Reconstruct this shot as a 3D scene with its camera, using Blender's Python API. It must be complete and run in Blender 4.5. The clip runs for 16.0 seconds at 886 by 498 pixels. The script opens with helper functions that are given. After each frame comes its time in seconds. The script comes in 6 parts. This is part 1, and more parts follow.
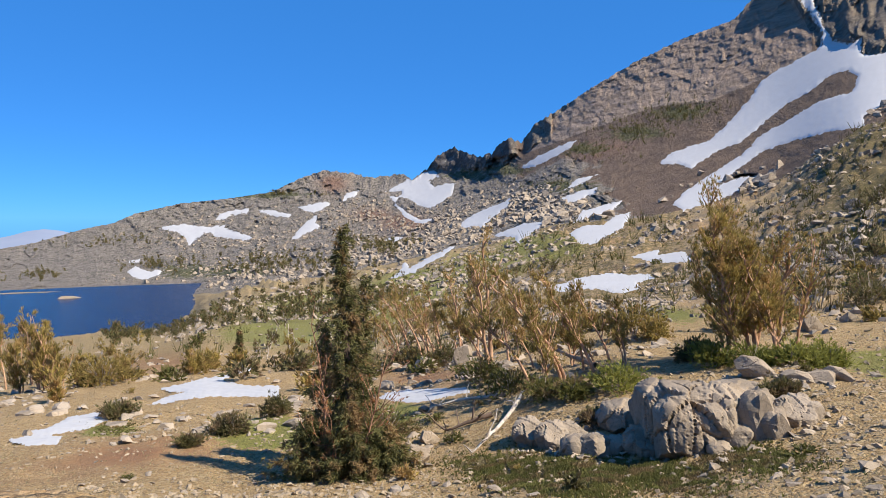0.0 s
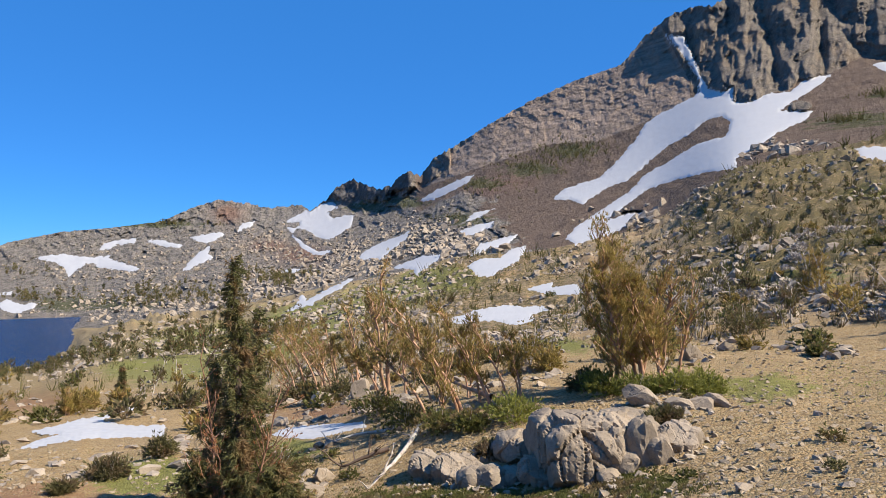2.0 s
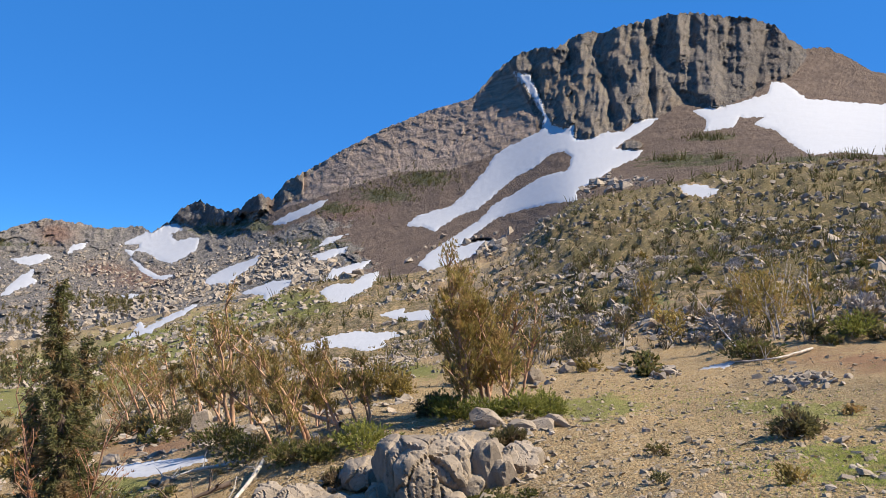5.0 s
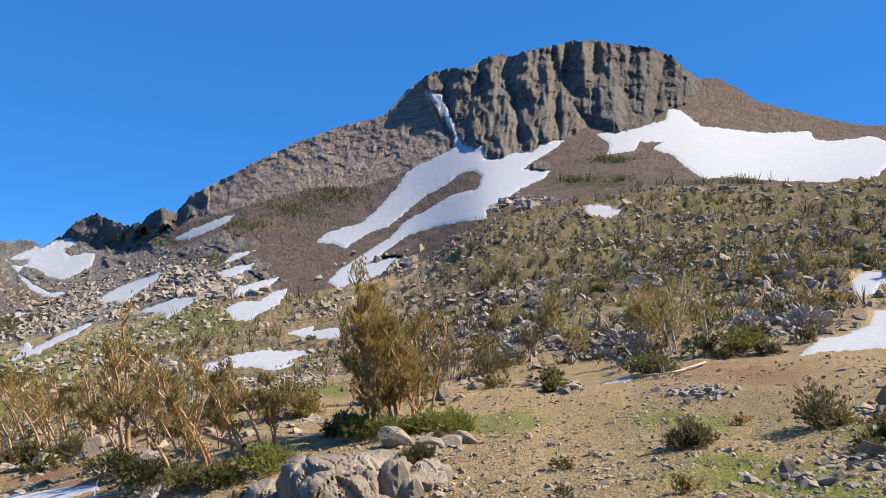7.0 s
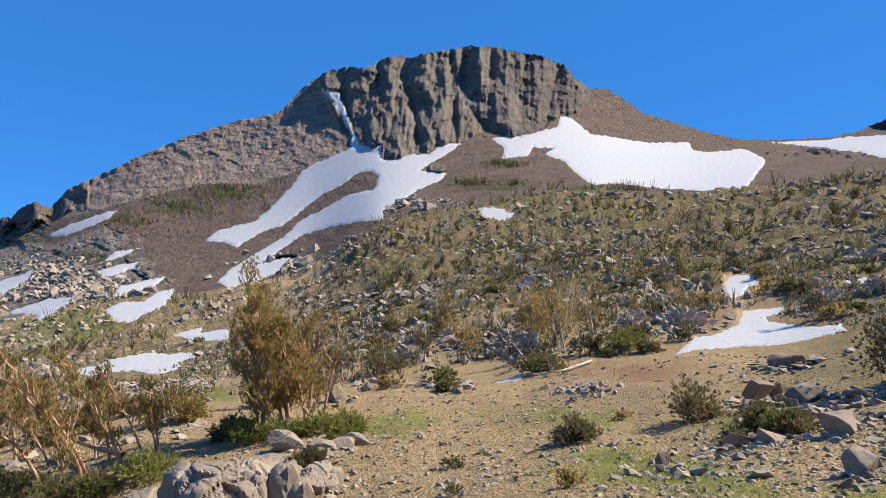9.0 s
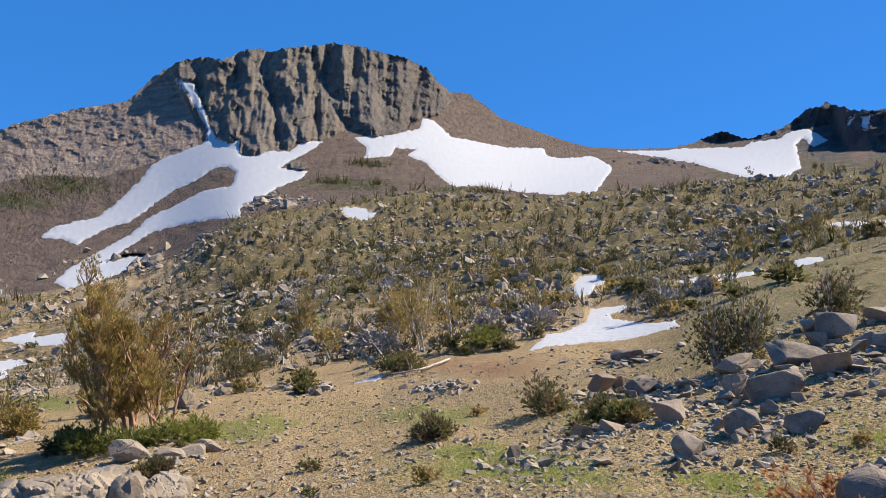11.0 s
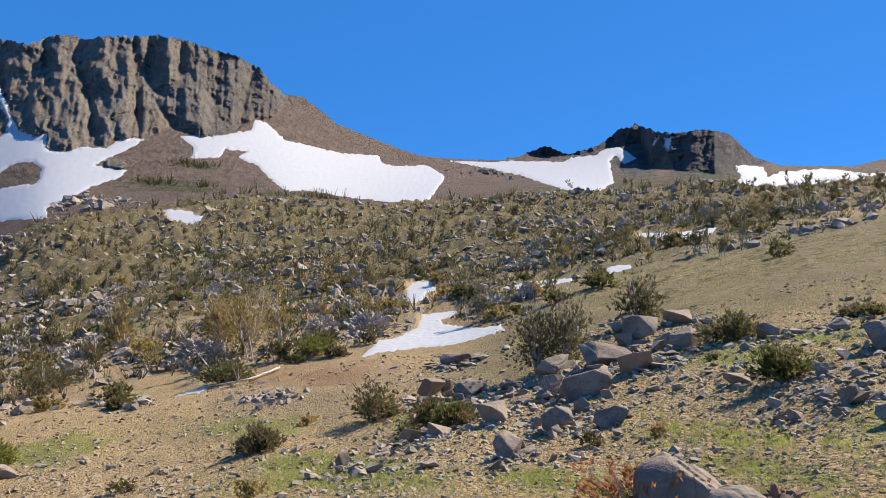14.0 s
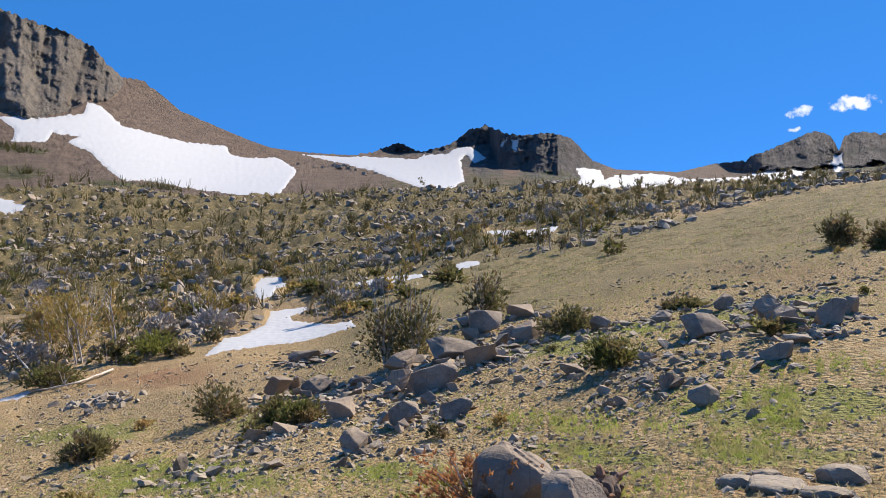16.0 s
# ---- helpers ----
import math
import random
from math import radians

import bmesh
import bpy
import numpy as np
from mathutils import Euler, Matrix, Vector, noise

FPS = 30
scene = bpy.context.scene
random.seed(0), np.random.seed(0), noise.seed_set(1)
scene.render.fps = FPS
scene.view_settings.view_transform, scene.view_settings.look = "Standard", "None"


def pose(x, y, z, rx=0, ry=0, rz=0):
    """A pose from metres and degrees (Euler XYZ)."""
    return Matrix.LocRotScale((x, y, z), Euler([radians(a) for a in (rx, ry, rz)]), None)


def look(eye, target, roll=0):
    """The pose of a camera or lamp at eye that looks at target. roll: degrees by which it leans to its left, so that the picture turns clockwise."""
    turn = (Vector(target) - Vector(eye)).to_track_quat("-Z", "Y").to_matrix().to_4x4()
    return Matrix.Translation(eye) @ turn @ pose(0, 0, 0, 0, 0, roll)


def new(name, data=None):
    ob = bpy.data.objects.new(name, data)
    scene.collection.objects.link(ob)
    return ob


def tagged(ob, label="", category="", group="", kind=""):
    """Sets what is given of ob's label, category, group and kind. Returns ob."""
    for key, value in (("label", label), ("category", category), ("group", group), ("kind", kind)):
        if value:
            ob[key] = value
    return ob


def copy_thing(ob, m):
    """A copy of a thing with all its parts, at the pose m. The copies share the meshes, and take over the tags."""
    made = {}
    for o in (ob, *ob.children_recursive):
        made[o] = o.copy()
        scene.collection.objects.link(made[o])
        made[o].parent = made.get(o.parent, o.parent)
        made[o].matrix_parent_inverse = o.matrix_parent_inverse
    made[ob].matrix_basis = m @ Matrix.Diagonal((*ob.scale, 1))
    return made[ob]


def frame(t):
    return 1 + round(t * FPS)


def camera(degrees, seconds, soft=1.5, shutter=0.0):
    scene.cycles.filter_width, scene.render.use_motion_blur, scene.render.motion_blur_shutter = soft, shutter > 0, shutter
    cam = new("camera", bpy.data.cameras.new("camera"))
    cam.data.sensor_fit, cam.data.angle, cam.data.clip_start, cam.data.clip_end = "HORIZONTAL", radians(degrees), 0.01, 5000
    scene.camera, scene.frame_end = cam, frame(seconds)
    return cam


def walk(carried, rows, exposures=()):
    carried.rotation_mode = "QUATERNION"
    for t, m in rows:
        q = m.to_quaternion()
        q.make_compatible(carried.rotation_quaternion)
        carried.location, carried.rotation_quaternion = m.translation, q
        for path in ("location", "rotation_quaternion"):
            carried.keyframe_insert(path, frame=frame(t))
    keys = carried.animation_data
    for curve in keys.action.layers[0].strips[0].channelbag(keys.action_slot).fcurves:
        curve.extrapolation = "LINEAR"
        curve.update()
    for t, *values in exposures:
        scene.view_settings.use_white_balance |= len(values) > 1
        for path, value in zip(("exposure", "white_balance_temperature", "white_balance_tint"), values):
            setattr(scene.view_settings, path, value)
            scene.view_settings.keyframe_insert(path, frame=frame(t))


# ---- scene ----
cam = camera(63.2, 16.0, soft=0.6)
EYE, ARM = 1.6, 0.35    # the eye's height and its distance from the axis about which the camera turns
ROWS = [
    (0.0, 87.50, -0.00, 0.00),
    (0.5, 88.10, -0.12, -2.16),
    (1.0, 88.99, -0.22, -4.16),
    (1.5, 89.78, -0.33, -6.09),
    (2.0, 90.10, -0.48, -8.01),
    (2.5, 90.23, -0.69, -10.02),
    (3.0, 90.43, -0.73, -11.84),
    (3.5, 90.74, -0.73, -13.82),
    (4.0, 91.20, -0.81, -16.03),
    (6.5, 93.68, -0.86, -24.67),
    (7.0, 93.78, -0.90, -26.75),
    (7.5, 93.84, -1.09, -28.66),
    (8.0, 93.89, -1.08, -30.49),
    (10.5, 94.08, -0.81, -43.23),
    (11.0, 94.13, -0.69, -45.98),
    (11.5, 94.33, -0.66, -48.42),
    (12.0, 94.47, -0.56, -50.53),
    (12.5, 94.51, -0.42, -52.37),
    (13.0, 94.57, -0.33, -54.21),
    (13.5, 94.61, -0.20, -56.60),
    (14.0, 94.74, -0.18, -59.10),
    (14.5, 94.69, -0.22, -61.93),
    (15.0, 94.44, -0.21, -65.10),
    (15.5, 94.42, 0.00, -68.16),
    (16.0, 94.40, 0.24, -70.79),
]
walk(cam, [(t, pose(-ARM * math.sin(radians(rz)), ARM * math.cos(radians(rz)), EYE, rx, ry, rz)) for t, rx, ry, rz in ROWS])

# ---- daylight ----
SUN_BEARING, SUN_HEIGHT = 119.0, 46.0
world = bpy.data.worlds.new("sky")
scene.world = world
world.use_nodes = True
wt = world.node_tree
sky = wt.nodes.new("ShaderNodeTexSky")
sky.sky_type, sky.sun_disc = "NISHITA", False
sky.sun_elevation, sky.sun_rotation = radians(SUN_HEIGHT), radians(SUN_BEARING)
sky.altitude, sky.air_density, sky.dust_density, sky.ozone_density = 4200, 1.0, 0.0, 3.0
tint = wt.nodes.new("ShaderNodeMix")
tint.data_type, tint.blend_type = "RGBA", "MULTIPLY"
tint.inputs[0].default_value = 1.0
tint.inputs[7].default_value = (0.46, 1.10, 1.74, 1)
wt.links.new(sky.outputs[0], tint.inputs[6])
even = wt.nodes.new("ShaderNodeMix")    # clear high-mountain air: the blue pales little towards the horizon
even.data_type = "RGBA"
even.inputs[0].default_value = 0.6
even.inputs[7].default_value = (0.43, 2.72, 8.1, 1)
wt.links.new(tint.outputs[2], even.inputs[6])
wt.nodes["Background"].inputs[1].default_value = 0.057
# small fair-weather clouds over the saddle: bearing, rise, half width, half height
way = wt.nodes.new("ShaderNodeTexCoord").outputs["Generated"]
puffs = wt.nodes.new("ShaderNodeTexNoise")
puffs.inputs["Scale"].default_value, puffs.inputs["Detail"].default_value = 60.0, 5.0
wt.links.new(way, puffs.inputs["Vector"])


def sky_math(op, a, b):
    n = wt.nodes.new("ShaderNodeVectorMath" if op == "DOT_PRODUCT" else "ShaderNodeMath")
    n.operation = op
    for socket, v in zip(n.inputs, (a, b)):
        if hasattr(v, "is_output"):
            wt.links.new(v, socket)
        else:
            socket.default_value = v
    return n.outputs["Value"]


last = even.outputs[2]
for cb, ce, cw, ch in [(101.09, 13.61, 1.3, 0.55), (97.54, 13.57, 0.85, 0.42), (97.19, 12.30, 0.5, 0.22)]:
    cb, ce = radians(cb), radians(ce)
    across = sky_math("DOT_PRODUCT", way, (math.cos(cb), -math.sin(cb), 0))
    along = sky_math("DOT_PRODUCT", way, (-math.sin(cb) * math.sin(ce), -math.cos(cb) * math.sin(ce), math.cos(ce)))
    ahead = sky_math("DOT_PRODUCT", way, (math.sin(cb) * math.cos(ce), math.cos(cb) * math.cos(ce), math.sin(ce)))
    x2 = sky_math("POWER", sky_math("DIVIDE", across, radians(cw)), 2.0)
    y2 = sky_math("POWER", sky_math("DIVIDE", along, radians(ch)), 2.0)
    d = sky_math("ADD", sky_math("ADD", x2, y2), sky_math("MULTIPLY", sky_math("SUBTRACT", puffs.outputs["Fac"], 0.5), 5.0))
    soft_edge = wt.nodes.new("ShaderNodeMapRange")
    soft_edge.interpolation_type = "SMOOTHSTEP"
    wt.links.new(d, soft_edge.inputs["Value"])
    soft_edge.inputs["From Min"].default_value, soft_edge.inputs["From Max"].default_value = 1.1, 0.1
    cloud = wt.nodes.new("ShaderNodeMix")
    cloud.data_type = "RGBA"
    wt.links.new(sky_math("MULTIPLY", sky_math("MULTIPLY", soft_edge.outputs["Result"], sky_math("GREATER_THAN", ahead, 0.5)), 0.9), cloud.inputs[0])
    wt.links.new(last, cloud.inputs[6])
    cloud.inputs[7].default_value = (11, 11.3, 11.6, 1)
    last = cloud.outputs[2]
wt.links.new(last, wt.nodes["Background"].inputs[0])
sun_data = bpy.data.lights.new("sun", "SUN")
sun_data.energy, sun_data.angle, sun_data.color = 5.0, radians(0.53), (1.0, 0.90, 0.75)
sun = new("sun", sun_data)
sb, sh = radians(SUN_BEARING), radians(SUN_HEIGHT)
sun.matrix_world = look((0, 0, 0), (-math.sin(sb) * math.cos(sh), -math.cos(sb) * math.cos(sh), -math.sin(sh)))
scene.view_settings.exposure = 0.83


# ---- materials ----
class Nodes:
    """A short way to write node materials."""

    def __init__(self, name, rough=0.9, spec=0.2):
        self.mat = bpy.data.materials.new(name)
        self.mat.use_nodes = True
        self.t = self.mat.node_tree
        self.out = self.t.nodes["Principled BSDF"]
        self.out.inputs["Roughness"].default_value = rough
        self.out.inputs["Specular IOR Level"].default_value = spec
        self.pos = self.t.nodes.new("ShaderNodeNewGeometry").outputs["Position"]

    def put(self, socket, value):
        if hasattr(value, "is_output"):
            self.t.links.new(value, socket)
        else:
            socket.default_value = value

    def stretch(self, sx, sy, sz):
        n = self.t.nodes.new("ShaderNodeVectorMath")
        n.operation = "MULTIPLY"
        self.put(n.inputs[0], self.pos)
        n.inputs[1].default_value = (sx, sy, sz)
        return n.outputs[0]

    def noise(self, scale, detail=4.0, rough=0.6, vec=None, distort=0.0):
        n = self.t.nodes.new("ShaderNodeTexNoise")
        self.put(n.inputs["Vector"], vec or self.pos)
        n.inputs["Scale"].default_value, n.inputs["Detail"].default_value = scale, detail
        n.inputs["Roughness"].default_value, n.inputs["Distortion"].default_value = rough, distort
        return n.outputs["Fac"]

    def cells(self, scale, vec=None, feature="F1", out="Distance"):
        n = self.t.nodes.new("ShaderNodeTexVoronoi")
        self.put(n.inputs["Vector"], vec or self.pos)
        n.feature = feature
        n.inputs["Scale"].default_value = scale
        return n.outputs[out]

    def attr(self, name):
        n = self.t.nodes.new("ShaderNodeAttribute")
        n.attribute_name = name
        return n.outputs["Fac"]

    def math(self, op, a, b=0.0):
        n = self.t.nodes.new("ShaderNodeMath")
        n.operation = op
        self.put(n.inputs[0], a)
        self.put(n.inputs[1], b)
        return n.outputs[0]

    def step(self, value, lo, hi):
        n = self.t.nodes.new("ShaderNodeMapRange")
        n.interpolation_type = "SMOOTHSTEP"
        self.put(n.inputs["Value"], value)
        n.inputs["From Min"].default_value, n.inputs["From Max"].default_value = lo, hi
        return n.outputs["Result"]

    def mix(self, fac, a, b):
        n = self.t.nodes.new("ShaderNodeMix")
        n.data_type = "RGBA"
        self.put(n.inputs[0], fac)
        self.put(n.inputs[6], (*a, 1) if isinstance(a, tuple) else a)
        self.put(n.inputs[7], (*b, 1) if isinstance(b, tuple) else b)
        return n.outputs[2]

    def random(self, island=True):
        if island:
            return self.t.nodes.new("ShaderNodeNewGeometry").outputs["Random Per Island"]
        return self.t.nodes.new("ShaderNodeObjectInfo").outputs["Random"]

    def bump(self, height, strength, distance):
        n = self.t.nodes.new("ShaderNodeBump")
        self.put(n.inputs["Height"], height)
        n.inputs["Strength"].default_value, n.inputs["Distance"].default_value = strength, distance
        self.put(self.out.inputs["Normal"], n.outputs[0])

    def colour(self, c):
        self.put(self.out.inputs["Base Color"], (*c, 1) if isinstance(c, tuple) else c)
        return self.mat


def ground_material():
    m = Nodes("dry_alpine_soil", 0.95, 0.1)
    wide, mid, fine, grain = m.noise(0.045), m.noise(0.45), m.noise(3.2, 5.0), m.noise(22.0, 3.0)
    soil = m.mix(m.step(mid, 0.35, 0.65), (0.376, 0.250, 0.116), (0.302, 0.197, 0.090))
    soil = m.mix(m.step(fine, 0.4, 0.7), soil, (0.405, 0.295, 0.151))
    soil = m.mix(m.math("MULTIPLY", m.step(m.noise(9.0, 5.0, 0.7), 0.52, 0.66), 0.6), soil, (0.137, 0.098, 0.055))
    soil = m.mix(m.math("MULTIPLY", m.step(grain, 0.54, 0.68), 0.5), soil, (0.420, 0.345, 0.208))
    tone = m.cells(13.0, None, "F1", "Color")
    soil = m.mix(m.math("MULTIPLY", m.step(tone, 0.58, 0.78), 0.5), soil, (0.430, 0.340, 0.215))
    soil = m.mix(m.math("MULTIPLY", m.step(tone, 0.42, 0.22), 0.55), soil, (0.150, 0.105, 0.060))
    rust = m.mix(m.step(fine, 0.3, 0.7), (0.289, 0.152, 0.080), (0.217, 0.117, 0.067))
    c = m.mix(m.math("MULTIPLY", m.attr("rust"), m.step(mid, 0.25, 0.55)), soil, rust)
    # scree: grey stones too small to be built
    rocks = m.mix(m.noise(1.1, 6.0, 0.75), (0.072, 0.062, 0.049), (0.319, 0.269, 0.202))
    c = m.mix(m.math("MULTIPLY", m.math("MULTIPLY", m.attr("rock"), 0.65), m.step(m.math("ADD", m.math("MULTIPLY", fine, 0.6), m.math("MULTIPLY", mid, 0.4)), 0.42, 0.56)), c, rocks)
    # dry and green grass
    dry = m.mix(m.step(grain, 0.35, 0.65), (0.225, 0.182, 0.098), (0.128, 0.115, 0.052))
    c = m.mix(m.math("MULTIPLY", m.attr("dry"), m.math("MULTIPLY", m.step(m.math("ADD", fine, m.math("MULTIPLY", mid, 0.4)), 0.47, 0.72), 0.9)), c, dry)
    green = m.mix(m.step(fine, 0.3, 0.7), (0.127, 0.140, 0.035), (0.221, 0.216, 0.060))
    tuft = m.math("ADD", m.math("MULTIPLY", m.math("SUBTRACT", fine, 0.5), 1.7), m.math("MULTIPLY", m.math("SUBTRACT", mid, 0.5), 1.2))
    c = m.mix(m.math("MULTIPLY", m.step(m.math("ADD", m.attr("grass"), tuft), 0.29, 0.58), 0.88), c, green)
    scrub = m.mix(m.step(grain, 0.35, 0.65), (0.043, 0.045, 0.015), (0.102, 0.083, 0.031))
    c = m.mix(m.math("MULTIPLY", m.step(m.math("ADD", m.attr("scrub"), m.math("MULTIPLY", m.math("SUBTRACT", m.noise(0.8, 8.0, 0.75), 0.5), 2.2)), 0.45, 0.62), 0.8), c, scrub)
    c = m.mix(m.math("MULTIPLY", m.step(wide, 0.35, 0.7), 0.25), c, (0.217, 0.166, 0.105))
    h = m.math("ADD", m.math("MULTIPLY", fine, 0.15), m.math("ADD", m.math("MULTIPLY", grain, 0.35), m.math("MULTIPLY", m.noise(9.0, 5.0, 0.7), 0.4)))
    h = m.math("SUBTRACT", h, m.math("MULTIPLY", m.cells(13.0), 0.35))
    m.bump(h, 1.0, 0.16)
    return m.colour(c)


def mountain_material():
    m = Nodes("volcanic_rock_and_talus", 0.95, 0.15)
    big, mid, fine = m.noise(0.012, 5.0), m.noise(0.06, 7.0, 0.68), m.noise(0.35, 6.0, 0.7)
    streak = m.noise(0.05, 7.0, 0.7, m.stretch(1, 1, 0.25))
    beds = m.noise(0.06, 8.0, 0.72, m.stretch(0.35, 0.35, 2.2), 0.6)
    talus = m.mix(m.step(mid, 0.35, 0.65), (0.162, 0.116, 0.085), (0.126, 0.091, 0.068))
    talus = m.mix(m.math("MULTIPLY", m.step(fine, 0.5, 0.75), 0.5), talus, (0.175, 0.130, 0.098))
    cliff = m.mix(m.step(streak, 0.32, 0.66), (0.085, 0.076, 0.067), (0.203, 0.171, 0.137))
    cliff = m.mix(m.step(fine, 0.45, 0.72), cliff, (0.254, 0.210, 0.161))
    cliff = m.mix(m.math("MULTIPLY", m.step(big, 0.5, 0.66), 0.5), cliff, (0.224, 0.162, 0.107))
    slab = m.mix(m.step(beds, 0.36, 0.64), (0.193, 0.147, 0.113), (0.339, 0.258, 0.199))
    slab = m.mix(m.math("MULTIPLY", m.step(fine, 0.5, 0.72), 0.6), slab, (0.374, 0.287, 0.216))
    grey = m.mix(m.step(mid, 0.36, 0.64), (0.086, 0.077, 0.067), (0.211, 0.184, 0.155))
    grey = m.mix(m.step(fine, 0.42, 0.66), grey, (0.277, 0.242, 0.205))
    grey = m.mix(m.math("MULTIPLY", m.step(m.noise(0.16, 7.0, 0.75), 0.54, 0.62), 0.75), grey, (0.062, 0.066, 0.042))
    green = m.mix(m.step(fine, 0.35, 0.65), (0.048, 0.055, 0.023), (0.097, 0.098, 0.039))
    rust = m.mix(m.step(mid, 0.3, 0.7), (0.232, 0.141, 0.101), (0.180, 0.111, 0.082))
    c = m.mix(m.step(m.math("ADD", m.attr("slab"), m.math("MULTIPLY", m.math("SUBTRACT", mid, 0.5), 0.9)), 0.4, 0.6), talus, slab)
    c = m.mix(m.step(m.math("ADD", m.attr("cliff"), m.math("MULTIPLY", m.math("SUBTRACT", mid, 0.5), 0.8)), 0.42, 0.58), c, cliff)
    basalt = m.mix(m.step(mid, 0.35, 0.65), (0.043, 0.040, 0.042), (0.096, 0.083, 0.078))
    c = m.mix(m.math("MULTIPLY", m.attr("basalt"), m.step(big, 0.15, 0.42)), c, basalt)
    c = m.mix(m.step(m.math("ADD", m.attr("grey"), m.math("MULTIPLY", m.math("SUBTRACT", mid, 0.5), 1.2)), 0.4, 0.6), c, grey)
    c = m.mix(m.math("MULTIPLY", m.attr("rust"), m.step(mid, 0.25, 0.6)), c, rust)
    c = m.mix(m.math("MULTIPLY", m.step(m.math("ADD", m.attr("grass"), m.math("MULTIPLY", m.math("SUBTRACT", m.noise(0.09, 7.0, 0.72), 0.5), 2.0)), 0.4, 0.62), 0.85), c, green)
    m.bump(m.math("ADD", m.math("MULTIPLY", mid, 0.7), m.math("MULTIPLY", fine, 0.5)), 1.0, 6.0)
    return m.colour(c)


def snow_material():
    m = Nodes("old_snow", 0.6, 0.3)
    cups = m.cells(1.6, m.stretch(1, 1, 0.4))
    c = m.mix(m.noise(0.09, 6.0), (0.417, 0.410, 0.404), (0.467, 0.467, 0.467))
    c = m.mix(m.math("MULTIPLY", m.step(m.noise(0.5, 7.0, 0.7), 0.55, 0.8), 0.45), c, (0.328, 0.291, 0.259))
    m.bump(m.math("ADD", cups, m.noise(0.25)), 0.12, 0.3)
    return m.colour(c)


def stone_material(name, dark, light, warm):
    m = Nodes(name, 0.9, 0.2)
    r = m.random(False)
    a, b, g = m.noise(1.3, 5.0), m.noise(7.0, 6.0, 0.7), m.noise(55.0, 3.0)
    c = m.mix(m.step(a, 0.35, 0.65), dark, light)
    c = m.mix(m.math("MULTIPLY", m.step(b, 0.48, 0.7), 0.6), c, warm)
    c = m.mix(m.math("MULTIPLY", r, 0.35), c, tuple(0.75 * x + 0.02 for x in warm))
    c = m.mix(m.math("MULTIPLY", m.random(), 0.4), c, tuple(1.1 * x for x in warm))
    c = m.mix(m.math("MULTIPLY", m.step(g, 0.55, 0.75), 0.35), c, tuple(0.4 * x for x in dark))
    c = m.mix(m.math("MULTIPLY", m.step(m.cells(4.0, None, "DISTANCE_TO_EDGE"), 0.03, 0.0), 0.35), c, tuple(0.35 * x for x in dark))
    m.bump(m.math("ADD", m.math("MULTIPLY", b, 0.8), m.math("MULTIPLY", g, 0.2)), 0.7, 0.045)
    return m.colour(c)


def leaf_material(name, dark, light, dead=None):
    m = Nodes(name, 0.75, 0.25)
    c = m.mix(m.random(), dark, light)
    c = m.mix(m.math("MULTIPLY", m.step(m.noise(0.9), 0.4, 0.65), 0.6), c, tuple(1.25 * x for x in light))
    if dead:
        c = m.mix(m.step(m.noise(1.4, 3.0), 0.47, 0.63), c, dead)
    c = m.mix(m.math("MULTIPLY", m.random(False), 0.3), c, tuple(0.55 * x for x in dark))
    thin = m.t.nodes.new("ShaderNodeBsdfTranslucent")
    both = m.t.nodes.new("ShaderNodeMixShader")
    both.inputs[0].default_value = 0.45
    m.put(thin.inputs["Color"], c)
    m.put(both.inputs[1], m.out.outputs[0])
    m.put(both.inputs[2], thin.outputs[0])
    m.put(m.t.nodes["Material Output"].inputs["Surface"], both.outputs[0])
    return m.colour(c)


def bark_material(name, dark, light):
    m = Nodes(name, 0.85, 0.2)
    a, b = m.noise(3.0, 5.0), m.noise(14.0, 5.0, 0.6, m.stretch(1, 1, 0.15))
    c = m.mix(m.step(a, 0.35, 0.65), dark, light)
    c = m.mix(m.math("MULTIPLY", m.step(b, 0.5, 0.7), 0.6), c, tuple(0.45 * x for x in dark))
    m.bump(b, 0.7, 0.03)
    return m.colour(c)


def water_material():
    m = Nodes("lake_water", 0.2, 0.16)
    rip = m.noise(0.35, 6.0, 0.7, m.stretch(1, 2.2, 1))
    m.bump(rip, 0.6, 2.0)
    return m.colour(m.mix(m.noise(0.012, 4.0), (0.004, 0.014, 0.05), (0.008, 0.024, 0.075)))


SOIL, MOUNTAIN, SNOW, WATER = ground_material(), mountain_material(), snow_material(), water_material()
GRANITE = stone_material("weathered_tan_rock", (0.180, 0.148, 0.112), (0.305, 0.254, 0.198), (0.340, 0.262, 0.180))
BASALT = stone_material("grey_volcanic_rock", (0.108, 0.090, 0.075), (0.250, 0.206, 0.166), (0.370, 0.280, 0.200))
RUBBLE = stone_material("field_stone", (0.150, 0.128, 0.106), (0.350, 0.300, 0.244), (0.390, 0.305, 0.212))
GRAVEL = stone_material("pale_gravel", (0.2, 0.16, 0.112), (0.36, 0.29, 0.205), (0.34, 0.262, 0.172))
FIR_LEAF = leaf_material("fir_needles", (0.080, 0.086, 0.034), (0.190, 0.180, 0.066), (0.32, 0.205, 0.10))
PINE_LEAF = leaf_material("pine_needles", (0.150, 0.118, 0.038), (0.400, 0.305, 0.092), (0.44, 0.29, 0.12))
SHRUB_LEAF = leaf_material("shrub_leaves", (0.078, 0.076, 0.031), (0.185, 0.162, 0.066), (0.225, 0.155, 0.088))
GREEN_LEAF = leaf_material("green_shrub_leaves", (0.11, 0.13, 0.028), (0.28, 0.27, 0.065))
